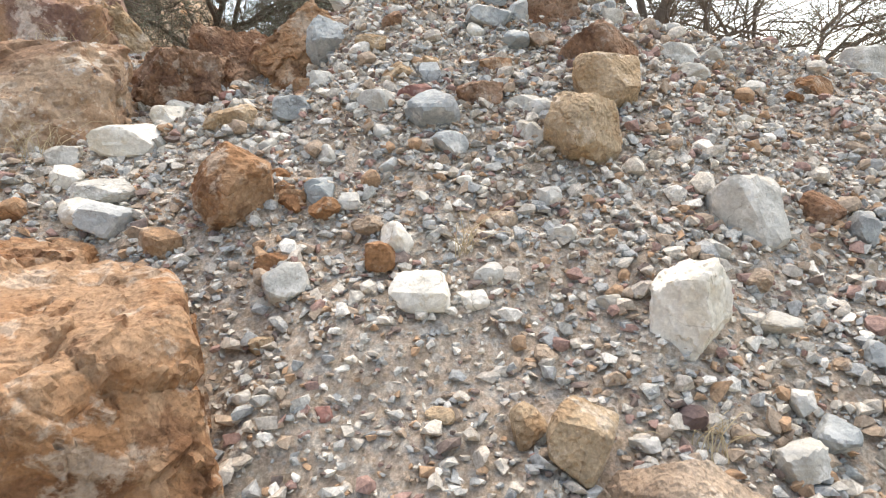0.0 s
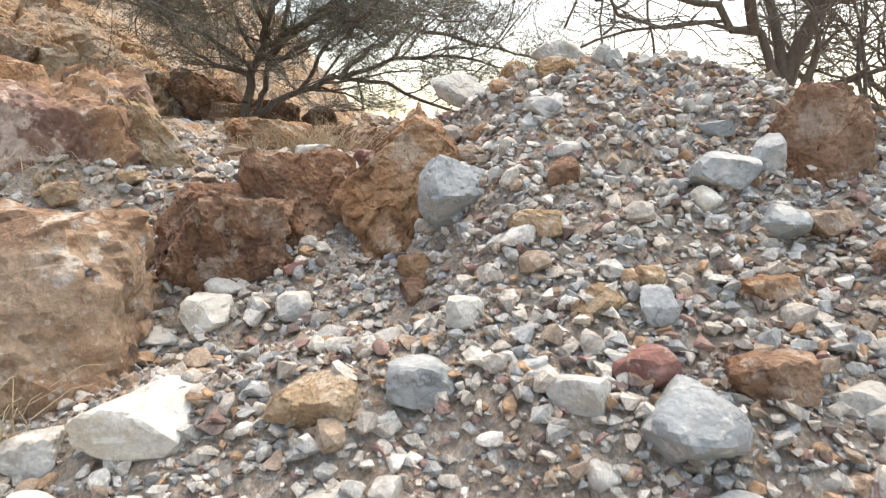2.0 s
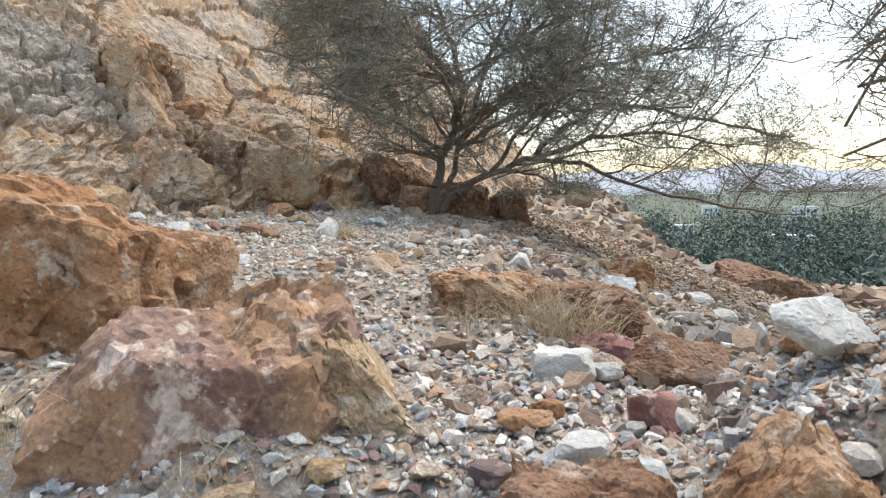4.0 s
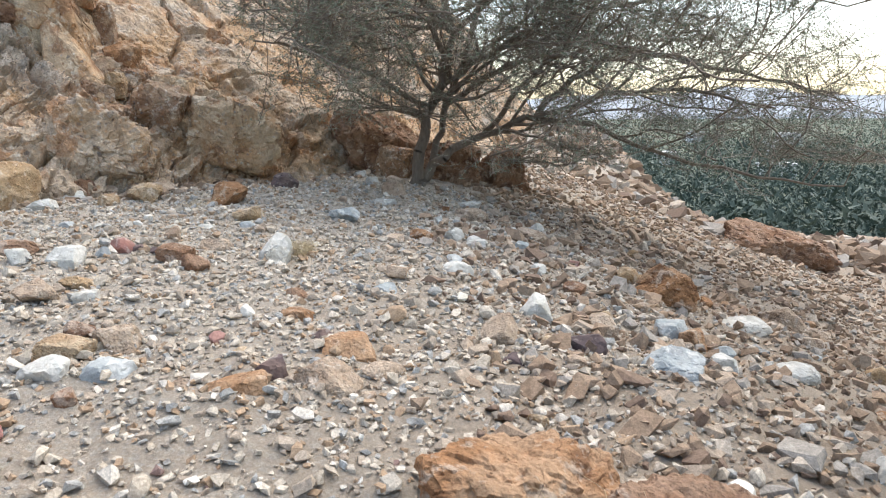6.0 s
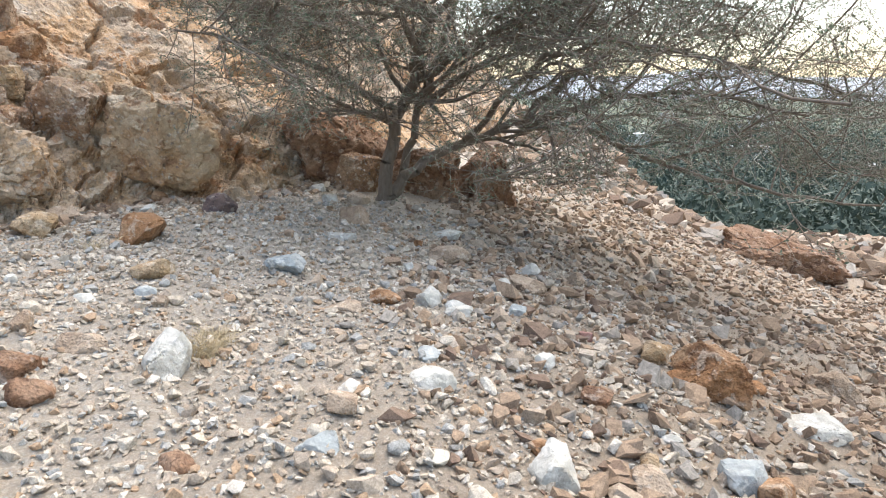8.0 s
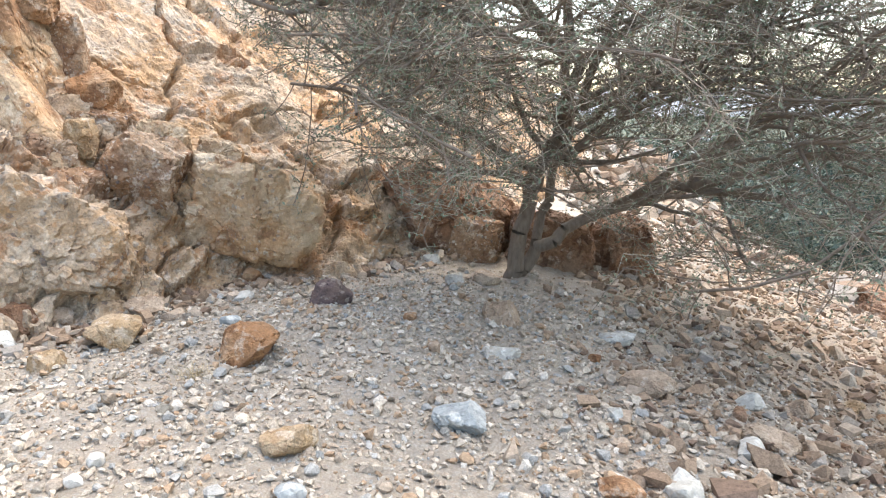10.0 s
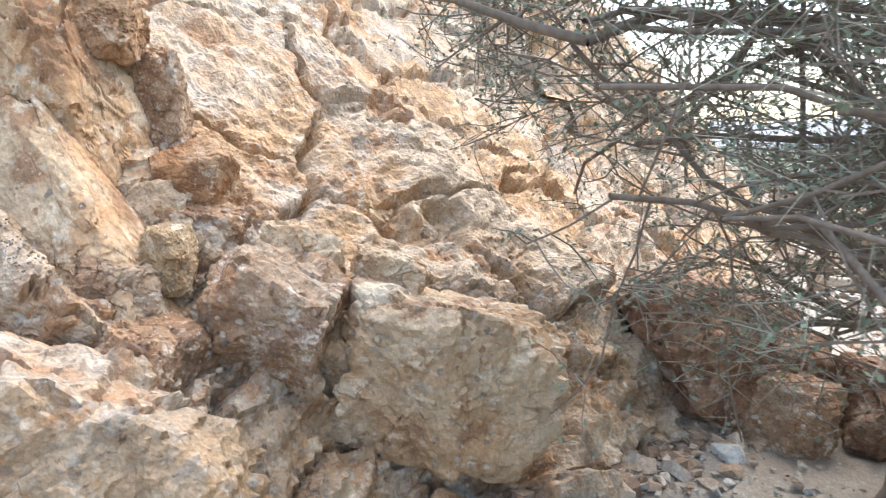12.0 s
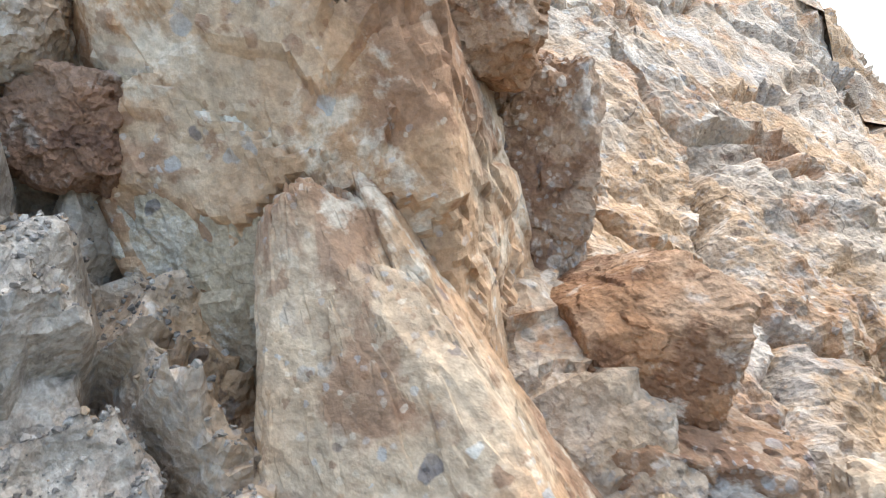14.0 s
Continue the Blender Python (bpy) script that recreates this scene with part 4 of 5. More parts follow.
for n, (x, y, w, h, b) in enumerate(((-1.32, 4.85, 0.35, 0.26, 130), (-1.12, 4.78, 0.25, 0.22, 110), (-1.6, 4.75, 0.3, 0.14, 50), (-2.46, 3.22, 0.16, 0.2, 34), (-3.62, 7.7, 0.18, 0.10, 120), (-3.55, 7.5, 0.2, 0.12, 150), (-5.45, 9.0, 0.2, 0.12, 60), (-1.4, 2.38, 0.2, 0.16, 24), (0.05, 1.72, 0.06, 0.14, 14), (0.55, 1.33, 0.1, 0.1, 20), (-1.75, 3.25, 0.3, 0.14, 30))):
    dry_tuft(x, y, on_ground(x, y, 0.01), w, h, b, 60 + n, "tuft of dry straw-coloured grass in the gravel")

# ---- acacias ----


def acacia(x, y, z, turn, limbs, seed, size, label, twigs=9, leaves=3, bounds=None, branching=6):
    """A thorn tree: bent limbs, forking branches, a haze of twigs and a few tiny leaves."""
    rng = np.random.RandomState(seed)
    wood, fine, tips = [], [], []
    stand = pose(x, y, z, 0, 0, turn)

    def free(q):
        """Whether a branch may grow there: short of the cliff face and of the open terrace."""
        w = stand @ Vector(q)
        return bounds is None or bounds(w.x, w.y, w.z)

    def grow(path, r0, r1, level):
        path = np.array(path, float)
        n = len(path)
        radii = np.linspace(r0, r1, n)
        for i in range(n - 1):
            (wood if level < 2 else fine).append((path[i], path[i + 1], radii[i], radii[i + 1]))
        if level == 3:
            tips.append(path)
            return
        count = (13, 8, branching)[level]
        for _ in range(count):
            s = rng.uniform(0.22 if level else 0.30, 1.0) * (n - 1)
            i = min(int(s), n - 2)
            p = path[i] + (path[i + 1] - path[i]) * (s - i)
            way = path[i + 1] - path[i]
            way = way / np.linalg.norm(way)
            off = rng.normal(0, 1, 3) * (1, 1, 0.55)
            off[2] += 0.12
            d = way * 0.55 + off / np.linalg.norm(off) * 0.85
            d /= np.linalg.norm(d)
            length = size * (1.75, 0.95, 0.45)[level] * rng.uniform(0.55, 1.15)
            steps = (6, 5, 4)[level]
            q, branch = p.copy(), [p.copy()]
            for _ in range(steps):
                d = d + rng.normal(0, 0.22, 3) + (0, 0, 0.02 - 0.05 * (q[2] > 3.2 * size))
                d /= np.linalg.norm(d)
                q = q + d * length / steps
                q[2] = max(q[2], 0.35)
                if not free(q):
                    break
                branch.append(q.copy())
            if len(branch) < 3:
                continue
            grow(branch, max(radii[i] * 0.5, 0.004), (0.010, 0.004, 0.0016)[level], level + 1)

    for path, r0, r1 in limbs:
        path = np.array(path, float)
        t = np.linspace(0, len(path) - 1, (len(path) - 1) * 3 + 1)
        path = np.stack([np.interp(t, np.arange(len(path)), path[:, k]) for k in range(3)], 1)
        path[1:-1] += rng.normal(0, 0.025, (len(path) - 2, 3))
        grow(path, r0, r1, 0)
    tree = new("acacia_tree")
    tree.matrix_world = pose(x, y, z, 0, 0, turn)
    tagged(tree, label, "tree")

    def add(name, rows, sides, material, words=""):
        a, b, c, d = (np.array([row[k] for row in rows]) for k in range(4))
        part(name, fast_mesh(name, *tubes(a, b, c, d, sides), material, sides > 4), tree, words)

    add("trunk", wood, 7, BARK, "bent grey-brown trunk and limbs")
    add("branch", fine, 3, BARK)
    ends = np.array([p[rng.randint(1, len(p))] for p in tips for _ in range(twigs)])
    way = rng.normal(0, 1, ends.shape) * (1, 1, 0.6)
    way /= np.linalg.norm(way, axis=1)[:, None]
    far = ends + way * rng.uniform(0.06, 0.24, len(ends))[:, None] * size
    r = np.full(len(ends), 0.002)
    part("twig_crown", fast_mesh("twig_crown", *tubes(ends, far, r, r * 0.5, 3), TWIG), tree, "haze of dry grey twigs")
    at = np.repeat(ends, leaves, 0) + np.repeat(far - ends, leaves, 0) * rng.uniform(0, 1, (len(ends) * leaves, 1))
    n = len(at)
    u = rng.normal(0, 1, (n, 3))
    u /= np.linalg.norm(u, axis=1)[:, None]
    w = np.cross(u, rng.normal(0, 1, (n, 3)))
    w /= np.linalg.norm(w, axis=1)[:, None]
    long, wide = rng.uniform(0.014, 0.034, (n, 1)), rng.uniform(0.005, 0.009, (n, 1))
    v = np.stack([at, at + u * long * 0.5 + w * wide, at + u * long, at + u * long * 0.5 - w * wide], 1).reshape(-1, 3)
    f = np.concatenate([np.array([[0, 1, 2]]) + np.arange(n)[:, None] * 4, np.array([[0, 2, 3]]) + np.arange(n)[:, None] * 4])
    part("crown", fast_mesh("crown", v, f, LEAF), tree, "sparse crown of tiny grey-green leaves")
    return tree


acacia(-4.28, 12.06, 2.24, 18, (
    (((-0.02, 0, -0.05), (0.08, 0, 0.45), (0.20, 0, 0.93), (0.40, -0.08, 1.35), (0.52, -0.18, 1.95), (0.36, -0.3, 2.6), (0.1, -0.4, 3.2)), 0.085, 0.03),
    (((0.04, 0.05, 0.0), (0.30, 0.08, 0.33), (0.62, 0.05, 0.56), (1.1, -0.02, 0.78), (1.6, -0.1, 0.90), (2.3, -0.2, 0.80), (3.2, -0.3, 0.42), (4.4, -0.4, 0.15), (5.6, -0.4, 0.0)), 0.068, 0.012),
    (((1.6, -0.1, 0.90), (2.1, 0.1, 1.4), (2.8, 0.3, 1.8), (3.7, 0.3, 1.65), (4.7, 0.2, 1.4), (5.7, 0.1, 1.2)), 0.05, 0.012),
    (((0.10, 0.10, 0.0), (0.36, 0.2, 0.6), (0.46, 0.32, 1.1), (0.7, 0.5, 1.65), (1.4, 0.6, 2.1), (2.3, 0.7, 2.7), (3.2, 0.7, 3.1)), 0.055, 0.016),
    (((0.5, -0.2, 2.0), (-0.3, -0.5, 2.2), (-1.0, -0.8, 2.4), (-1.7, -1.0, 2.3), (-2.4, -1.1, 2.4)), 0.045, 0.012),
    (((0.24, 0, 1.05), (-0.4, -0.6, 1.4), (-1.1, -1.2, 1.65), (-1.4, -1.7, 1.7)), 0.04, 0.010),
    (((0.7, 0.5, 1.6), (0.9, 0.1, 2.4), (1.2, -0.3, 3.0), (1.4, -0.6, 3.6)), 0.045, 0.014),
    (((0.45, -0.1, 1.5), (0.3, -0.9, 1.9), (0.0, -1.6, 2.1), (-0.4, -2.1, 2.0)), 0.045, 0.010),
    (((0.95, 0, 0.72), (1.2, -0.8, 1.1), (1.5, -1.5, 1.5), (1.9, -2.2, 1.6), (2.3, -2.6, 1.5)), 0.04, 0.010),
    (((0.7, 0.5, 1.6), (1.6, 0.3, 2.0), (2.6, 0.1, 2.3), (3.6, 0.0, 2.5), (4.6, 0.0, 2.6)), 0.045, 0.012),
    (((1.6, -0.1, 0.90), (2.4, -0.4, 1.2), (3.4, -0.6, 1.25), (4.4, -0.8, 1.0)), 0.045, 0.012),
    (((0.5, -0.2, 2.0), (-0.2, -0.3, 2.7), (-0.9, -0.5, 3.0), (-1.6, -0.6, 3.1)), 0.04, 0.012),
    (((0.5, 0, 2.0), (-0.2, 0.6, 2.7), (-1.0, 0.9, 3.1), (-1.9, 0.8, 3.3)), 0.04, 0.012),
    (((0.40, -0.08, 1.35), (1.0, -0.3, 1.7), (1.7, -0.5, 2.1), (2.4, -0.6, 2.4)), 0.045, 0.012),
    (((0.46, 0.32, 1.1), (1.1, 0.5, 1.5), (1.8, 0.6, 1.8), (2.6, 0.6, 2.0)), 0.045, 0.012),
    (((0.52, -0.18, 1.95), (1.2, -0.6, 2.5), (1.9, -0.9, 2.8), (2.6, -1.0, 3.0)), 0.04, 0.012),
), 7, 1.0, "wide half-bare acacia thorn tree growing at the cliff foot", 5, 3,
    lambda x, y, z: y > np.interp(x, [-6.5, -5.5, -4.5, -3, 0], [11.0, 10.2, 9.5, 9.0, 8.5]) and x > -6.7 and z > np.interp(x, [-4.2, -2.5], [3.05, 2.3]))
acacia(2.05, 6.95, on_ground(2.05, 6.95, 0.05), 0, (
    (((0.05, 0, 0), (0.0, 0, 0.9), (0.02, 0.1, 1.75), (0.25, 0.1, 2.4), (0.5, 0, 3.1), (0.6, -0.1, 4.0)), 0.10, 0.03),
    (((0.02, 0.1, 1.75), (-0.25, 0.1, 2.2), (-0.75, 0, 2.42), (-1.3, -0.1, 2.5), (-1.75, -0.1, 2.45)), 0.042, 0.012),
    (((-0.25, 0.1, 2.2), (-0.5, -0.2, 2.8), (-1.0, -0.4, 3.2), (-1.5, -0.6, 3.4)), 0.05, 0.012),
    (((0.02, 0.1, 1.8), (-0.1, 0.3, 2.6), (-0.3, 0.5, 3.4), (-0.8, 0.6, 4.0)), 0.05, 0.012),
    (((0.02, 0.1, 1.7), (0.6, -0.1, 1.6), (1.2, -0.3, 1.35), (1.9, -0.4, 1.3)), 0.045, 0.012),
    (((0.25, 0.1, 2.4), (0.9, 0.1, 2.7), (1.7, 0.1, 2.9), (2.5, 0, 3.0)), 0.05, 0.012),
    (((0.25, 0.1, 2.4), (-0.4, 0.6, 3.0), (-1.2, 1.0, 3.4), (-2.0, 1.3, 3.6)), 0.05, 0.012),
), 9, 0.9, "bare spreading acacia down the slope behind the rubble heap", 3, 1, lambda x, y, z: x > 0.2, 3)
acacia(4.1, 8.9, on_ground(4.1, 8.9, 0.05), 0, (
    (((0, 0, 0), (0.05, 0, 1.0), (0.0, 0, 1.9), (-0.1, 0.1, 2.5), (-0.1, 0.1, 3.3), (0.1, 0, 3.9)), 0.07, 0.012),
    (((0.0, 0, 1.7), (-0.5, 0.1, 2.3), (-1.0, 0.1, 2.7), (-1.4, 0, 3.2)), 0.045, 0.010),
    (((0.0, 0, 1.8), (0.5, 0, 2.4), (1.0, 0, 2.8), (1.5, 0.1, 3.0), (2.0, 0.1, 3.1)), 0.045, 0.010),
    (((0.5, 0, 2.4), (0.7, -0.1, 3.0), (0.9, -0.2, 3.6)), 0.035, 0.010),
    (((-0.1, 0.1, 2.5), (-0.4, 0.3, 3.1), (-0.8, 0.4, 3.6)), 0.035, 0.010),
), 13, 0.62, "small bare thorn tree with several stems behind the heap", 3, 1, branching=3)

# ---- valley and distance ----
r = np.random.RandomState(4)
n = 2400
away = 70 * np.where(np.arange(n) % 3 > 0, 4.5 ** r.uniform(0, 1, n), 4.5 * 7 ** r.uniform(0, 1, n))
side = np.radians(r.uniform(-26, 34, n))
cx, cy = np.sin(side) * away, np.cos(side) * away
keep = ground_height(cx, cy) < -9
cx, cy = cx[keep], cy[keep]
n = len(cx)
cz = ground_height(cx, cy)
span = r.uniform(2.5, 5.5, n) * (1 + 1.6 * step(np.hypot(cx, cy), 300, 1200))
m = 110
p = r.normal(0, 1, (n, m, 3))
p = p / np.linalg.norm(p, axis=2)[..., None] * r.uniform(0.5, 1.1, (n, m, 1)) * span[:, None, None] * (1, 1, 0.85)
p = p + np.stack([cx, cy, cz + span * 0.9], 1)[:, None]
p = p.reshape(-1, 3)
u, w = r.normal(0, 1, p.shape), r.normal(0, 1, p.shape)
leaf = np.repeat(span, m)[:, None] * 0.08
v = np.stack([p, p + u * leaf, p + w * leaf], 1).reshape(-1, 3)
woods = new("valley_woods", fast_mesh("valley_woods", v, np.arange(len(v)).reshape(-1, 3), WOODS))
tagged(woods, "dark green groves filling the valley below", "woods", kind="stuff")


def box(x, y, z, w, d, h):
    v = [(x + a * w / 2, y + b * d / 2, z + c * h) for c in (0, 1) for a, b in ((-1, -1), (1, -1), (1, 1), (-1, 1))]
    return v, [(0, 3, 2, 1), (4, 5, 6, 7), (0, 1, 5, 4), (1, 2, 6, 5), (2, 3, 7, 6), (3, 0, 4, 7)]


def house(x, y, w, d, h, turn):
    ob = new("house")
    ob.matrix_world = pose(x, y, on_ground(x, y, 0.3), 0, 0, turn)
    tagged(ob, "white flat-roofed house among the valley trees", "house", "houses in the valley")
    part("wall", mesh_of("wall", *box(0, 0, 0, w, d, h), PLASTER), ob)
    part("roof", mesh_of("roof", *box(0, 0, h, w + 0.4, d + 0.4, 0.35), PLASTER), ob)
    for k in range(3):
        part("window", mesh_of("window", *box((k - 1) * w * 0.3, -d / 2 - 0.03, h * 0.55, w * 0.1, 0.08, h * 0.25), SHADED_GLASS), ob)


for x, y, w, d, h, t in ((47, 150, 7, 6, 3.6, -16), (30, 190, 8, 6, 4, 5), (5, 240, 7, 6, 4, 10), (48, 300, 9, 7, 5, -5), (70, 400, 11, 8, 6, 8), (25, 420, 9, 7, 6, 3)):
    house(x, y, w, d, h, t)


def ridge(name, away, base, heights, seed, label):
    a = np.radians(np.linspace(-60, 60, 240))
    h = np.interp(np.degrees(a), *heights) * (1 + 0.16 * fbm(np.degrees(a) * 0.25, seed, 0.0, 5))
    low = np.stack([np.sin(a) * away, np.cos(a) * away, np.full(a.shape, base)], 1)
    top = np.stack([np.sin(a) * (away + 500), np.cos(a) * (away + 500), base + h], 1)
    back = np.stack([np.sin(a) * (away + 900), np.cos(a) * (away + 900), np.full(a.shape, base)], 1)
    v = np.concatenate([low, top, back])
    k, n = np.arange(239), 240
    f = [np.stack([k + o, k + 1 + o, k + 1 + n + o], 1) for o in (0, n)] + [np.stack([k + o, k + 1 + n + o, k + n + o], 1) for o in (0, n)]
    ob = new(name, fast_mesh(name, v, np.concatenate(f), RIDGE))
    return tagged(ob, label, "mountain", kind="structure")


ridge("backdrop_ridge", 2300, -14, ([-60, -20, -4, 6, 14, 30, 60], [45, 65, 85, 105, 80, 60, 45]), 2.0, "low mountains with evening haze painted in as blue-grey glow")

# ---- stones, one by one ----
stone('O', -0.60, 1.97, 1.41, 0.231, 0.273, 0.273, 1)
stone('W', 0.57, 1.58, 1.15, 0.187, 0.231, 0.236, 5)
stone('P', 0.87, 1.95, 1.35, 0.199, 0.199, 0.199, -5)
stone('B', 1.12, 2.04, 1.34, 0.147, 0.147, 0.125, 0)
stone('G', 1.23, 2.00, 1.29, 0.083, 0.104, 0.108, 9)
stone('Y', 0.44, 2.16, 1.59, 0.270, 0.268, 0.219, 10)
stone('Y', 0.56, 2.39, 1.74, 0.219, 0.219, 0.217, -9)
stone('G', -0.03, 2.23, 1.65, 0.171, 0.171, 0.151, -7)
stone('B', 0.13, 2.34, 1.71, 0.152, 0.132, 0.095, -11)
stone('R', -0.09, 2.36, 1.72, 0.124, 0.104, 0.073, -1)
stone('P', 0.28, 2.31, 1.68, 0.107, 0.093, 0.067, -11)
stone('G', 0.02, 2.12, 1.55, 0.118, 0.107, 0.080, -1)
stone('W', -1.09, 2.41, 1.58, 0.217, 0.172, 0.112, 4)
stone('W', -0.12, 1.77, 1.30, 0.084, 0.086, 0.086, -5)
stone('O', -0.16, 1.73, 1.26, 0.075, 0.075, 0.069, 4)
stone('T', -0.20, 1.83, 1.33, 0.081, 0.073, 0.055, 2)
stone('W', -0.05, 1.62, 1.19, 0.136, 0.118, 0.084, -11)
stone('W', 0.07, 1.60, 1.17, 0.078, 0.069, 0.051, 1)
stone('P', -1.06, 2.15, 1.41, 0.227, 0.146, 0.078, -6)
stone('Y', 0.17, 1.32, 0.97, 0.074, 0.094, 0.099, -2)
stone('Y', 0.27, 1.28, 0.96, 0.133, 0.161, 0.161, -5)
stone('D', 0.51, 1.36, 0.97, 0.062, 0.058, 0.045, 5)
stone('T', 0.45, 1.19, 0.88, 0.293, 0.243, 0.167, -1)
stone('P', 0.82, 1.62, 1.10, 0.096, 0.080, 0.055, -8)
stone('Y', -0.42, 1.54, 1.08, 0.055, 0.051, 0.039, 1)
stone('P', 0.11, 1.66, 1.22, 0.074, 0.072, 0.059, 7)
stone('O', -0.43, 1.76, 1.24, 0.107, 0.084, 0.054, -5)
stone('O', 1.45, 2.73, 1.75, 0.181, 0.171, 0.133, -7)
stone('P', 0.91, 2.76, 1.91, 0.155, 0.134, 0.095, -3)
stone('P', 0.95, 2.65, 1.82, 0.128, 0.112, 0.081, 10)
stone('P', 1.86, 3.10, 1.90, 0.215, 0.201, 0.155, 11)
stone('P', 0.12, 1.73, 1.26, 0.058, 0.058, 0.048, 4)
stone('P', 0.18, 1.76, 1.28, 0.059, 0.056, 0.044, 10)
stone('P', 0.30, 1.92, 1.40, 0.064, 0.064, 0.056, 8)
stone('P', 0.40, 1.61, 1.16, 0.061, 0.055, 0.041, -3)
stone('P', -0.19, 2.19, 1.59, 0.063, 0.063, 0.054, -10)
stone('P', 0.26, 2.18, 1.59, 0.062, 0.068, 0.068, 4)
stone('W', -0.22, 1.44, 1.05, 0.043, 0.040, 0.031, 1)
stone('P', 0.78, 1.43, 0.97, 0.049, 0.055, 0.055, -3)
stone('G', 0.82, 1.36, 0.92, 0.088, 0.088, 0.082, -7)
stone('P', 0.71, 1.30, 0.90, 0.091, 0.090, 0.074, -2)
stone('P', -0.43, 1.41, 1.00, 0.042, 0.039, 0.030, -1)
stone('P', -0.40, 1.38, 0.98, 0.033, 0.039, 0.039, -6)
stone('P', -0.41, 1.33, 0.94, 0.040, 0.040, 0.040, -5)
stone('G', -0.36, 2.00, 1.43, 0.074, 0.070, 0.054, -1)
stone('O', -0.48, 2.06, 1.46, 0.068, 0.060, 0.044, 9)
stone('O', -0.43, 1.98, 1.40, 0.074, 0.062, 0.043, 2)
stone('O', -0.33, 1.91, 1.37, 0.090, 0.083, 0.063, -5)
stone('P', -0.26, 1.93, 1.39, 0.056, 0.055, 0.045, -5)
stone('R', -0.25, 1.36, 0.98, 0.041, 0.041, 0.039, -1)
stone('P', 0.40, 1.30, 0.94, 0.062, 0.043, 0.025, -7)
stone('W', -1.07, 2.07, 1.35, 0.184, 0.142, 0.091, -5)
stone('G', -0.98, 2.01, 1.33, 0.150, 0.138, 0.105, 2)
stone('Y', -0.71, 2.36, 1.64, 0.172, 0.148, 0.105, -8)
stone('W', -1.12, 2.85, 1.67, 0.118, 0.118, 0.115, 2)
stone('P', -1.25, 2.80, 1.62, 0.145, 0.106, 0.064, -1)
stone('P', -1.29, 2.36, 1.51, 0.108, 0.108, 0.093, 7)
stone('P', -0.66, 2.19, 1.52, 0.133, 0.098, 0.059, 8)
stone('O', -0.46, 2.01, 1.42, 0.056, 0.056, 0.053, 7)
stone('O', -0.43, 1.95, 1.38, 0.079, 0.072, 0.054, 7)
stone('G', -0.35, 1.97, 1.41, 0.070, 0.070, 0.064, -1)
stone('P', -0.35, 2.11, 1.51, 0.058, 0.076, 0.083, 6)
stone('G', -0.50, 2.38, 1.68, 0.136, 0.115, 0.080, -2)
stone('Y', -0.16, 2.50, 1.81, 0.118, 0.104, 0.076, 4)
stone('G', -0.04, 2.48, 1.81, 0.074, 0.074, 0.071, -2)
stone('B', -0.57, 2.83, 1.75, 0.072, 0.085, 0.085, 1)
stone('Y', -0.26, 2.70, 1.95, 0.116, 0.090, 0.058, -8)
stone('W', 0.13, 2.75, 2.00, 0.070, 0.070, 0.064, -4)
stone('G', 0.19, 2.83, 2.06, 0.184, 0.145, 0.095, 13)
stone('G', 0.31, 2.88, 2.10, 0.078, 0.098, 0.102, -4)
stone('T', 0.38, 2.69, 1.95, 0.104, 0.088, 0.061, 7)
stone('G', 0.28, 2.67, 1.95, 0.106, 0.105, 0.085, 6)
stone('O', 0.19, 2.53, 1.84, 0.115, 0.082, 0.049, 7)
stone('P', 0.31, 2.28, 1.66, 0.099, 0.098, 0.080, 1)
stone('P', 0.28, 2.16, 1.58, 0.056, 0.071, 0.074, 4)
stone('T', 0.22, 2.17, 1.58, 0.061, 0.061, 0.058, -8)
stone('P', 0.18, 2.19, 1.59, 0.047, 0.046, 0.038, -8)
stone('B', 0.57, 2.55, 1.85, 0.277, 0.277, 0.257, -5)
stone('G', -0.46, 2.96, 1.98, 0.202, 0.221, 0.221, -1)
stone('W', -0.52, 3.16, 2.02, 0.059, 0.062, 0.062, -2)
stone('G', -0.86, 3.43, 2.04, 0.101, 0.084, 0.059, -1)
stone('G', -0.42, 2.83, 1.91, 0.075, 0.070, 0.054, 9)
stone('O', -0.56, 2.90, 1.80, 0.111, 0.103, 0.078, 0)
stone('P', -1.11, 2.94, 1.73, 0.114, 0.093, 0.063, 19)
stone('Y', -0.27, 2.71, 1.95, 0.124, 0.093, 0.057, 12)
stone('B', -0.20, 2.83, 2.05, 0.080, 0.089, 0.089, 9)
stone('P', -0.21, 3.08, 2.22, 0.129, 0.103, 0.068, 13)
stone('G', -0.27, 3.01, 2.17, 0.054, 0.065, 0.065, 2)
stone('Y', -0.22, 3.01, 2.17, 0.046, 0.046, 0.043, 18)
stone('P', -0.18, 2.92, 2.11, 0.094, 0.073, 0.047, 16)
stone('P', -0.48, 3.78, 2.32, 0.236, 0.186, 0.121, 13)
stone('Y', -0.28, 3.67, 2.36, 0.104, 0.112, 0.112, 7)
stone('P', -0.16, 3.39, 2.41, 0.159, 0.125, 0.081, 16)
stone('Y', -0.17, 3.23, 2.34, 0.127, 0.113, 0.083, 14)
stone('G', -0.01, 3.26, 2.38, 0.058, 0.056, 0.045, 12)
stone('P', 0.08, 3.26, 2.37, 0.074, 0.061, 0.042, 18)
stone('B', -0.07, 3.26, 2.36, 0.075, 0.067, 0.050, 11)
stone('Y', 0.01, 3.15, 2.29, 0.098, 0.069, 0.040, 5)
stone('P', -1.15, 4.34, 2.05, 0.205, 0.150, 0.091, 9)
stone('T', -1.01, 4.37, 2.04, 0.114, 0.108, 0.084, 0)
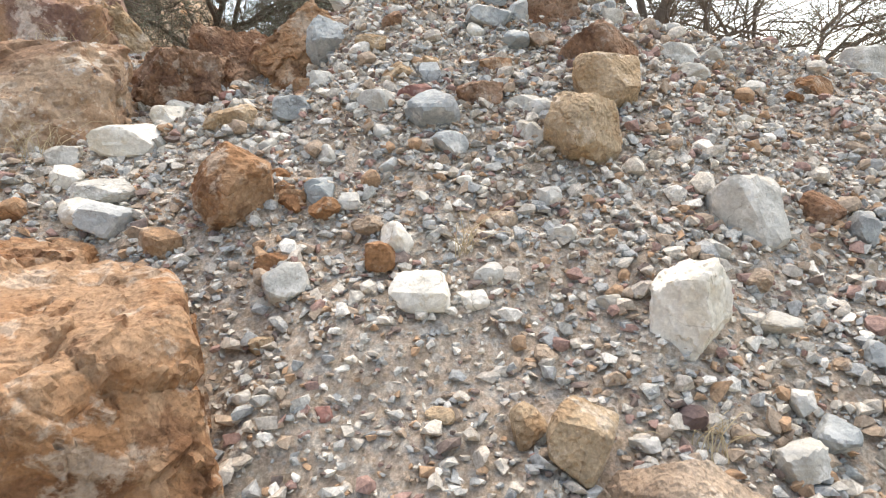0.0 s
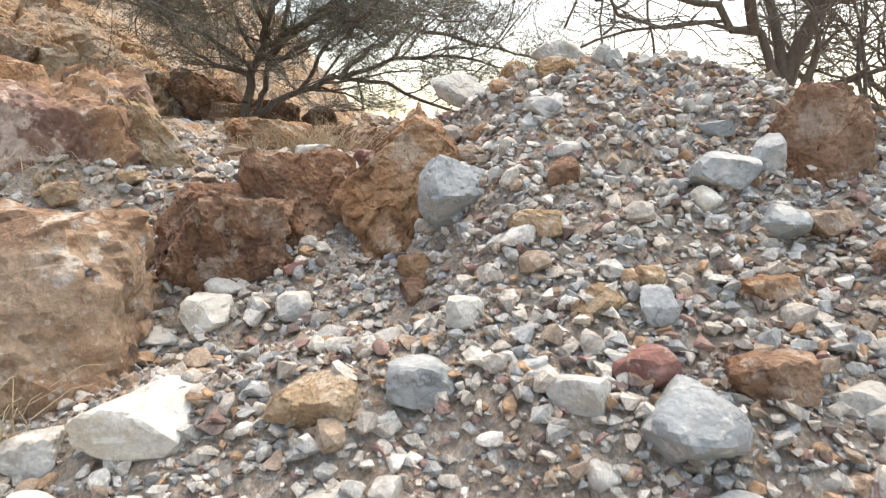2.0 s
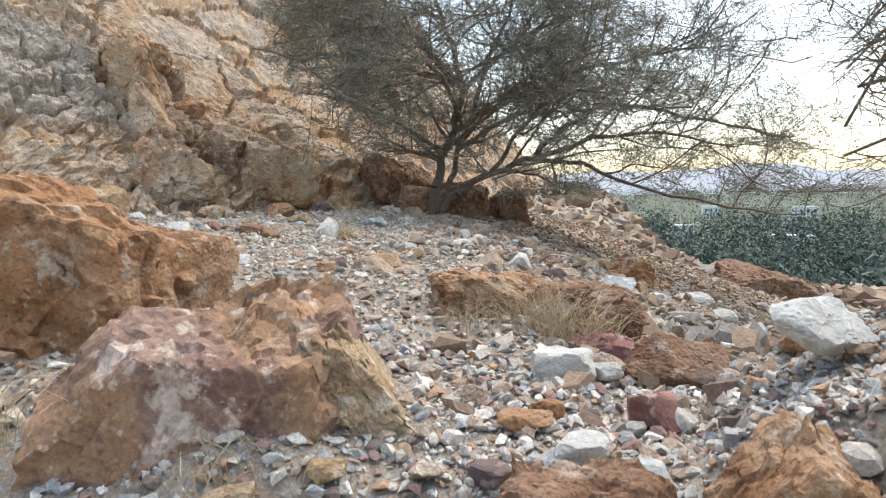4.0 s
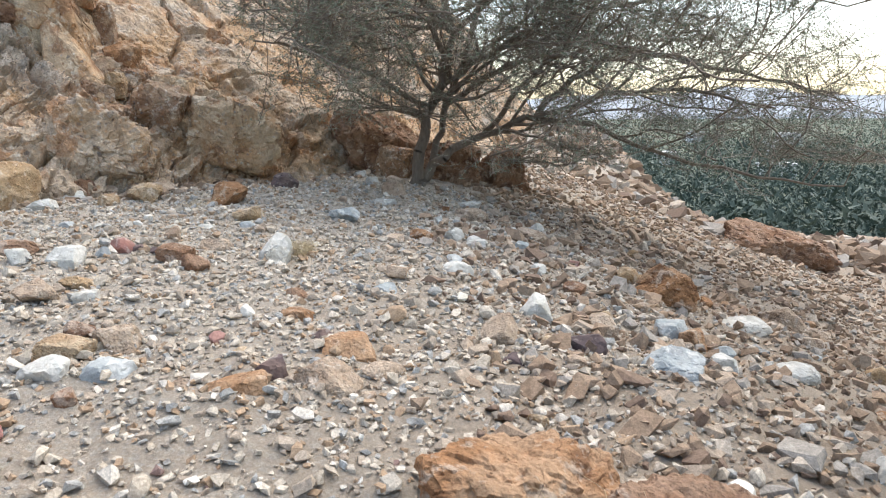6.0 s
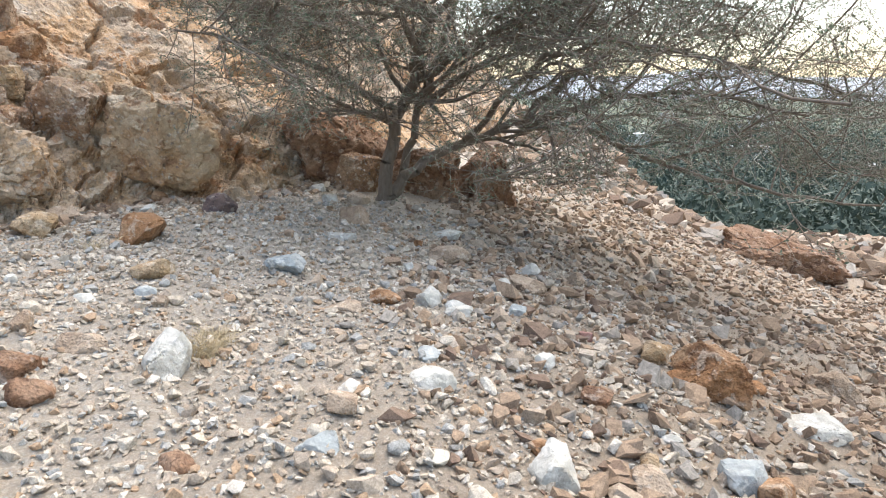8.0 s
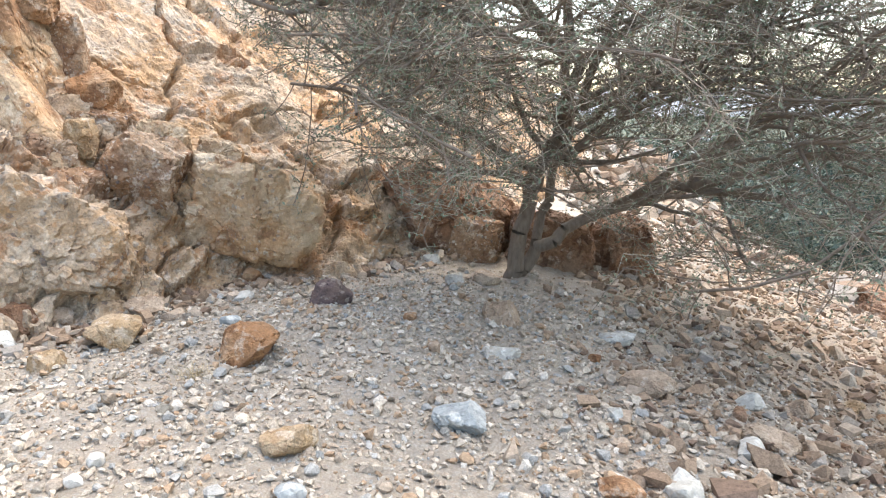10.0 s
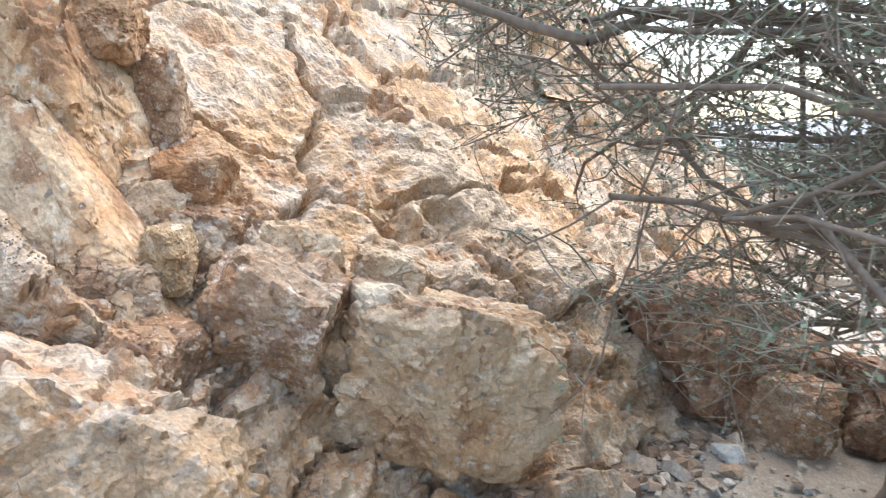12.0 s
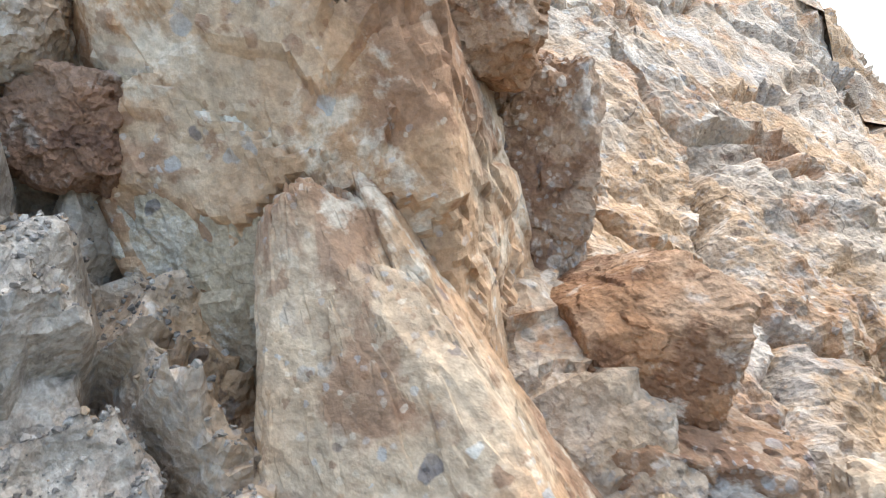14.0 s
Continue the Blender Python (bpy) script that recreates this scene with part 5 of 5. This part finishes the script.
stone('R', -0.96, 4.63, 2.03, 0.112, 0.109, 0.087, 0)
stone('P', -1.01, 3.55, 2.05, 0.123, 0.098, 0.065, 13)
stone('Y', -1.56, 3.34, 2.01, 0.083, 0.071, 0.050, 15)
stone('T', -1.34, 3.40, 2.01, 0.081, 0.061, 0.038, 19)
stone('Y', -1.73, 3.21, 1.97, 0.107, 0.096, 0.071, 16)
stone('W', -0.91, 3.24, 1.97, 0.041, 0.056, 0.064, 9)
stone('P', -0.35, 2.90, 2.05, 0.056, 0.054, 0.043, -2)
stone('P', -1.78, 3.02, 1.91, 0.103, 0.103, 0.090, 8)
stone('G', -1.74, 2.96, 1.86, 0.074, 0.074, 0.062, 18)
stone('T', -0.42, 3.08, 2.10, 0.087, 0.070, 0.047, 15)
stone('P', -1.15, 4.25, 2.06, 0.201, 0.162, 0.108, 18)
stone('B', -0.78, 4.53, 2.03, 0.377, 0.293, 0.188, 17)
stone('R', -1.06, 4.69, 2.04, 0.240, 0.169, 0.098, 11)
stone('P', -1.01, 4.28, 2.04, 0.111, 0.091, 0.061, 10)
stone('R', -0.85, 3.89, 2.04, 0.135, 0.131, 0.105, 8)
stone('P', -0.78, 3.89, 2.02, 0.084, 0.084, 0.074, 28)
stone('O', -0.44, 4.15, 2.20, 0.143, 0.117, 0.079, 22)
stone('P', -0.33, 6.29, 1.79, 0.147, 0.147, 0.131, 10)
stone('O', -1.17, 3.69, 2.05, 0.142, 0.089, 0.046, 16)
stone('B', 1.28, 19.46, 0.48, 1.193, 1.026, 0.729, 7)
stone('P', -3.63, 7.29, 2.30, 0.225, 0.250, 0.250, 10)
stone('P', -6.88, 8.95, 2.38, 0.315, 0.243, 0.155, 23)
stone('B', -6.99, 9.27, 2.44, 0.243, 0.243, 0.214, 21)
stone('T', -6.91, 9.49, 2.38, 0.238, 0.219, 0.167, 17)
stone('P', -6.57, 8.34, 2.38, 0.274, 0.230, 0.159, 12)
stone('R', -4.50, 6.95, 2.36, 0.170, 0.167, 0.136, 21)
stone('D', -4.39, 6.99, 2.34, 0.095, 0.095, 0.082, 28)
stone('G', -4.52, 6.80, 2.35, 0.099, 0.099, 0.099, 16)
stone('P', -4.59, 6.61, 2.36, 0.183, 0.174, 0.136, 7)
stone('B', -5.13, 6.74, 2.37, 0.288, 0.194, 0.108, 7)
stone('P', -4.92, 6.55, 2.37, 0.118, 0.117, 0.096, 7)
stone('B', -3.91, 6.86, 2.31, 0.176, 0.169, 0.134, 28)
stone('B', -4.14, 7.01, 2.33, 0.202, 0.188, 0.145, 18)
stone('T', -4.45, 7.37, 2.36, 0.112, 0.145, 0.156, 25)
stone('T', -4.07, 7.32, 2.32, 0.226, 0.183, 0.122, 9)
stone('T', -4.18, 5.99, 2.33, 0.217, 0.184, 0.129, 11)
stone('P', -3.95, 6.06, 2.30, 0.116, 0.110, 0.085, 22)
stone('Y', -4.13, 6.26, 2.32, 0.251, 0.165, 0.089, 27)
stone('G', -2.72, 6.93, 2.19, 0.158, 0.151, 0.120, 13)
stone('P', -2.49, 7.64, 2.16, 0.220, 0.198, 0.147, 7)
stone('P', -2.80, 7.39, 2.19, 0.125, 0.123, 0.101, 26)
stone('B', -3.12, 6.66, 2.22, 0.126, 0.115, 0.086, 12)
stone('O', -2.94, 6.33, 2.21, 0.154, 0.130, 0.090, 23)
stone('D', -2.70, 6.10, 2.19, 0.124, 0.122, 0.098, 9)
stone('O', -2.51, 5.99, 2.18, 0.217, 0.196, 0.146, 22)
stone('T', -2.45, 5.65, 2.18, 0.255, 0.240, 0.187, 25)
stone('T', -3.43, 5.67, 2.26, 0.169, 0.166, 0.134, 23)
stone('B', -3.63, 5.68, 2.28, 0.122, 0.122, 0.100, 14)
stone('Y', -3.52, 5.51, 2.27, 0.196, 0.171, 0.124, 23)
stone('P', -3.43, 5.31, 2.26, 0.181, 0.157, 0.113, 9)
stone('G', -3.20, 5.38, 2.24, 0.159, 0.145, 0.110, 13)
stone('T', -2.90, 5.38, 2.21, 0.128, 0.111, 0.080, 15)
stone('O', -2.72, 5.47, 2.20, 0.213, 0.165, 0.106, 26)
stone('D', -2.69, 5.66, 2.20, 0.130, 0.130, 0.126, 9)
stone('Y', -2.89, 5.72, 2.21, 0.125, 0.119, 0.094, 26)
stone('T', -2.31, 5.86, 2.15, 0.186, 0.148, 0.097, 24)
stone('P', -1.90, 7.20, 2.07, 0.160, 0.181, 0.181, 29)
stone('G', -1.15, 6.79, 1.95, 0.299, 0.266, 0.195, 14)
stone('P', -0.86, 7.31, 1.81, 0.139, 0.139, 0.116, 10)
stone('G', -0.83, 7.62, 1.77, 0.141, 0.127, 0.094, 11)
stone('T', -1.53, 7.34, 1.97, 0.159, 0.157, 0.128, 25)
stone('D', -1.57, 6.79, 2.02, 0.184, 0.179, 0.145, 28)
stone('O', -1.01, 7.64, 1.83, 0.159, 0.159, 0.153, 22)
stone('P', -0.59, 8.82, 1.59, 0.403, 0.255, 0.133, 17)
stone('P', -0.40, 7.81, 1.62, 0.288, 0.203, 0.119, 12)
stone('T', 0.08, 10.54, 1.17, 0.475, 0.416, 0.301, 25)
stone('G', -1.13, 7.70, 1.85, 0.195, 0.186, 0.147, 26)
stone('P', -2.83, 8.91, 2.18, 0.136, 0.136, 0.127, 7)
stone('P', -2.62, 8.75, 2.14, 0.154, 0.128, 0.088, 10)
stone('T', -2.31, 9.78, 2.03, 0.256, 0.199, 0.128, 25)
stone('D', -1.87, 6.31, 2.08, 0.109, 0.109, 0.093, 26)
stone('Y', -7.11, 8.48, 2.46, 0.375, 0.521, 0.598, 13)
stone('G', -3.89, 9.00, 2.30, 0.268, 0.222, 0.151, 9)
stone('P', -4.52, 7.86, 2.34, 0.166, 0.124, 0.076, 12)
stone('P', -3.23, 10.92, 2.17, 0.273, 0.178, 0.096, 15)
stone('P', -2.38, 10.36, 2.01, 0.171, 0.171, 0.147, 4)
stone('P', -3.90, 10.01, 2.29, 0.237, 0.168, 0.099, 22)
stone('P', -3.16, 9.49, 2.21, 0.078, 0.092, 0.092, 15)
stone('P', -2.82, 8.82, 2.18, 0.155, 0.155, 0.141, 21)
stone('P', -2.63, 8.81, 2.15, 0.181, 0.160, 0.117, 8)
stone('G', -2.30, 9.03, 2.08, 0.130, 0.130, 0.122, 25)
stone('T', -2.36, 9.74, 2.05, 0.277, 0.229, 0.156, 20)
stone('T', -1.47, 10.85, 1.62, 0.233, 0.205, 0.148, 10)
stone('Y', -6.27, 9.31, 2.39, 0.339, 0.316, 0.243, 25)
stone('T', -6.48, 9.87, 2.38, 0.269, 0.238, 0.173, 19)
stone('T', -6.22, 9.83, 2.37, 0.170, 0.142, 0.098, 22)
stone('Y', -6.28, 8.81, 2.38, 0.156, 0.156, 0.149, 3)
stone('G', -4.33, 8.10, 2.33, 0.126, 0.108, 0.076, 3)
stone('T', -3.25, 8.44, 2.22, 0.216, 0.135, 0.070, 20)
stone('O', -3.09, 8.75, 2.21, 0.197, 0.142, 0.084, 9)
stone('T', -4.05, 10.69, 2.32, 0.271, 0.271, 0.248, 15)
stone('T', -2.03, 10.69, 1.86, 0.180, 0.180, 0.168, 6)
stone('T', -2.99, 10.06, 2.18, 0.325, 0.245, 0.153, 26)
stone('P', -5.05, 12.11, 2.37, 0.175, 0.175, 0.145, 14)
stone('P', -4.64, 11.49, 2.36, 0.157, 0.157, 0.131, 22)
stone('T', -4.41, 11.69, 2.34, 0.241, 0.217, 0.161, 4)
stone('O', -6.27, 10.91, 2.38, 0.133, 0.175, 0.191, 18)
stone('P', -6.03, 10.38, 2.37, 0.191, 0.162, 0.114, 8)
stone('O', -5.33, 9.38, 2.40, 0.357, 0.342, 0.271, 23)
stone('Y', -4.52, 8.42, 2.36, 0.239, 0.212, 0.155, 13)
stone('D', -5.33, 10.52, 2.40, 0.291, 0.291, 0.263, 4)
stone('O', 1.20, 2.95, 1.92, 0.17, 0.15, 0.13, 8)

# ---- more loose stones of the heap and the terrace ----


def strew(count, x0, x1, y0, y1, low, high, keys, seed, group, words):
    """Single stones lying free of those already placed."""
    rng = np.random.RandomState(seed)
    done = 0
    while done < count:
        x, y = rng.uniform(x0, x1), rng.uniform(y0, y1)
        size = low + (high - low) * rng.uniform() ** 2.2
        key, turn, lean, wide, tall, shape = keys[rng.randint(len(keys))], rng.uniform(0, 360), rng.normal(0, 14), rng.uniform(0.6, 0.95), rng.uniform(0.42, 0.8), rng.randint(16)
        if foot_mask(x, y) > 0.03 or any((x - a) ** 2 + (y - b) ** 2 < (r + size * 0.45) ** 2 for a, b, r in PLACED):
            continue
        PLACED.append((x, y, size * 0.5))
        SEED[0] = shape
        ob = new("stone", stone_mesh(key, 3))
        ob.matrix_world = pose(x, y, on_ground(x, y) + size * tall * 0.28, lean, lean * 0.7, turn) @ Matrix.Diagonal((size, size * wide, size * tall, 1))
        tagged(ob, f"{'small' if size < (low + high) / 2 else 'fist-sized'} {ROCK_WORDS[key]} stone {words}", "stone", group)
        done += 1


strew(110, -1.5, 1.9, 1.15, 3.9, 0.05, 0.12, "PPPPGGGWWTTTYORBDPP", 31, "loose stones of the rubble heap", "lying in the grey rubble heap")
strew(50, -6.4, -1.0, 4.6, 10.5, 0.07, 0.16, "PPGWTTTTYOBRDTT", 32, "loose stones of the terrace", "lying on the gravel terrace")
strew(40, -2.9, 0.6, 5.2, 12.0, 0.08, 0.24, "TTTTYYOBBPG", 33, "loose stones of the edge", "lying on the brown talus slope")
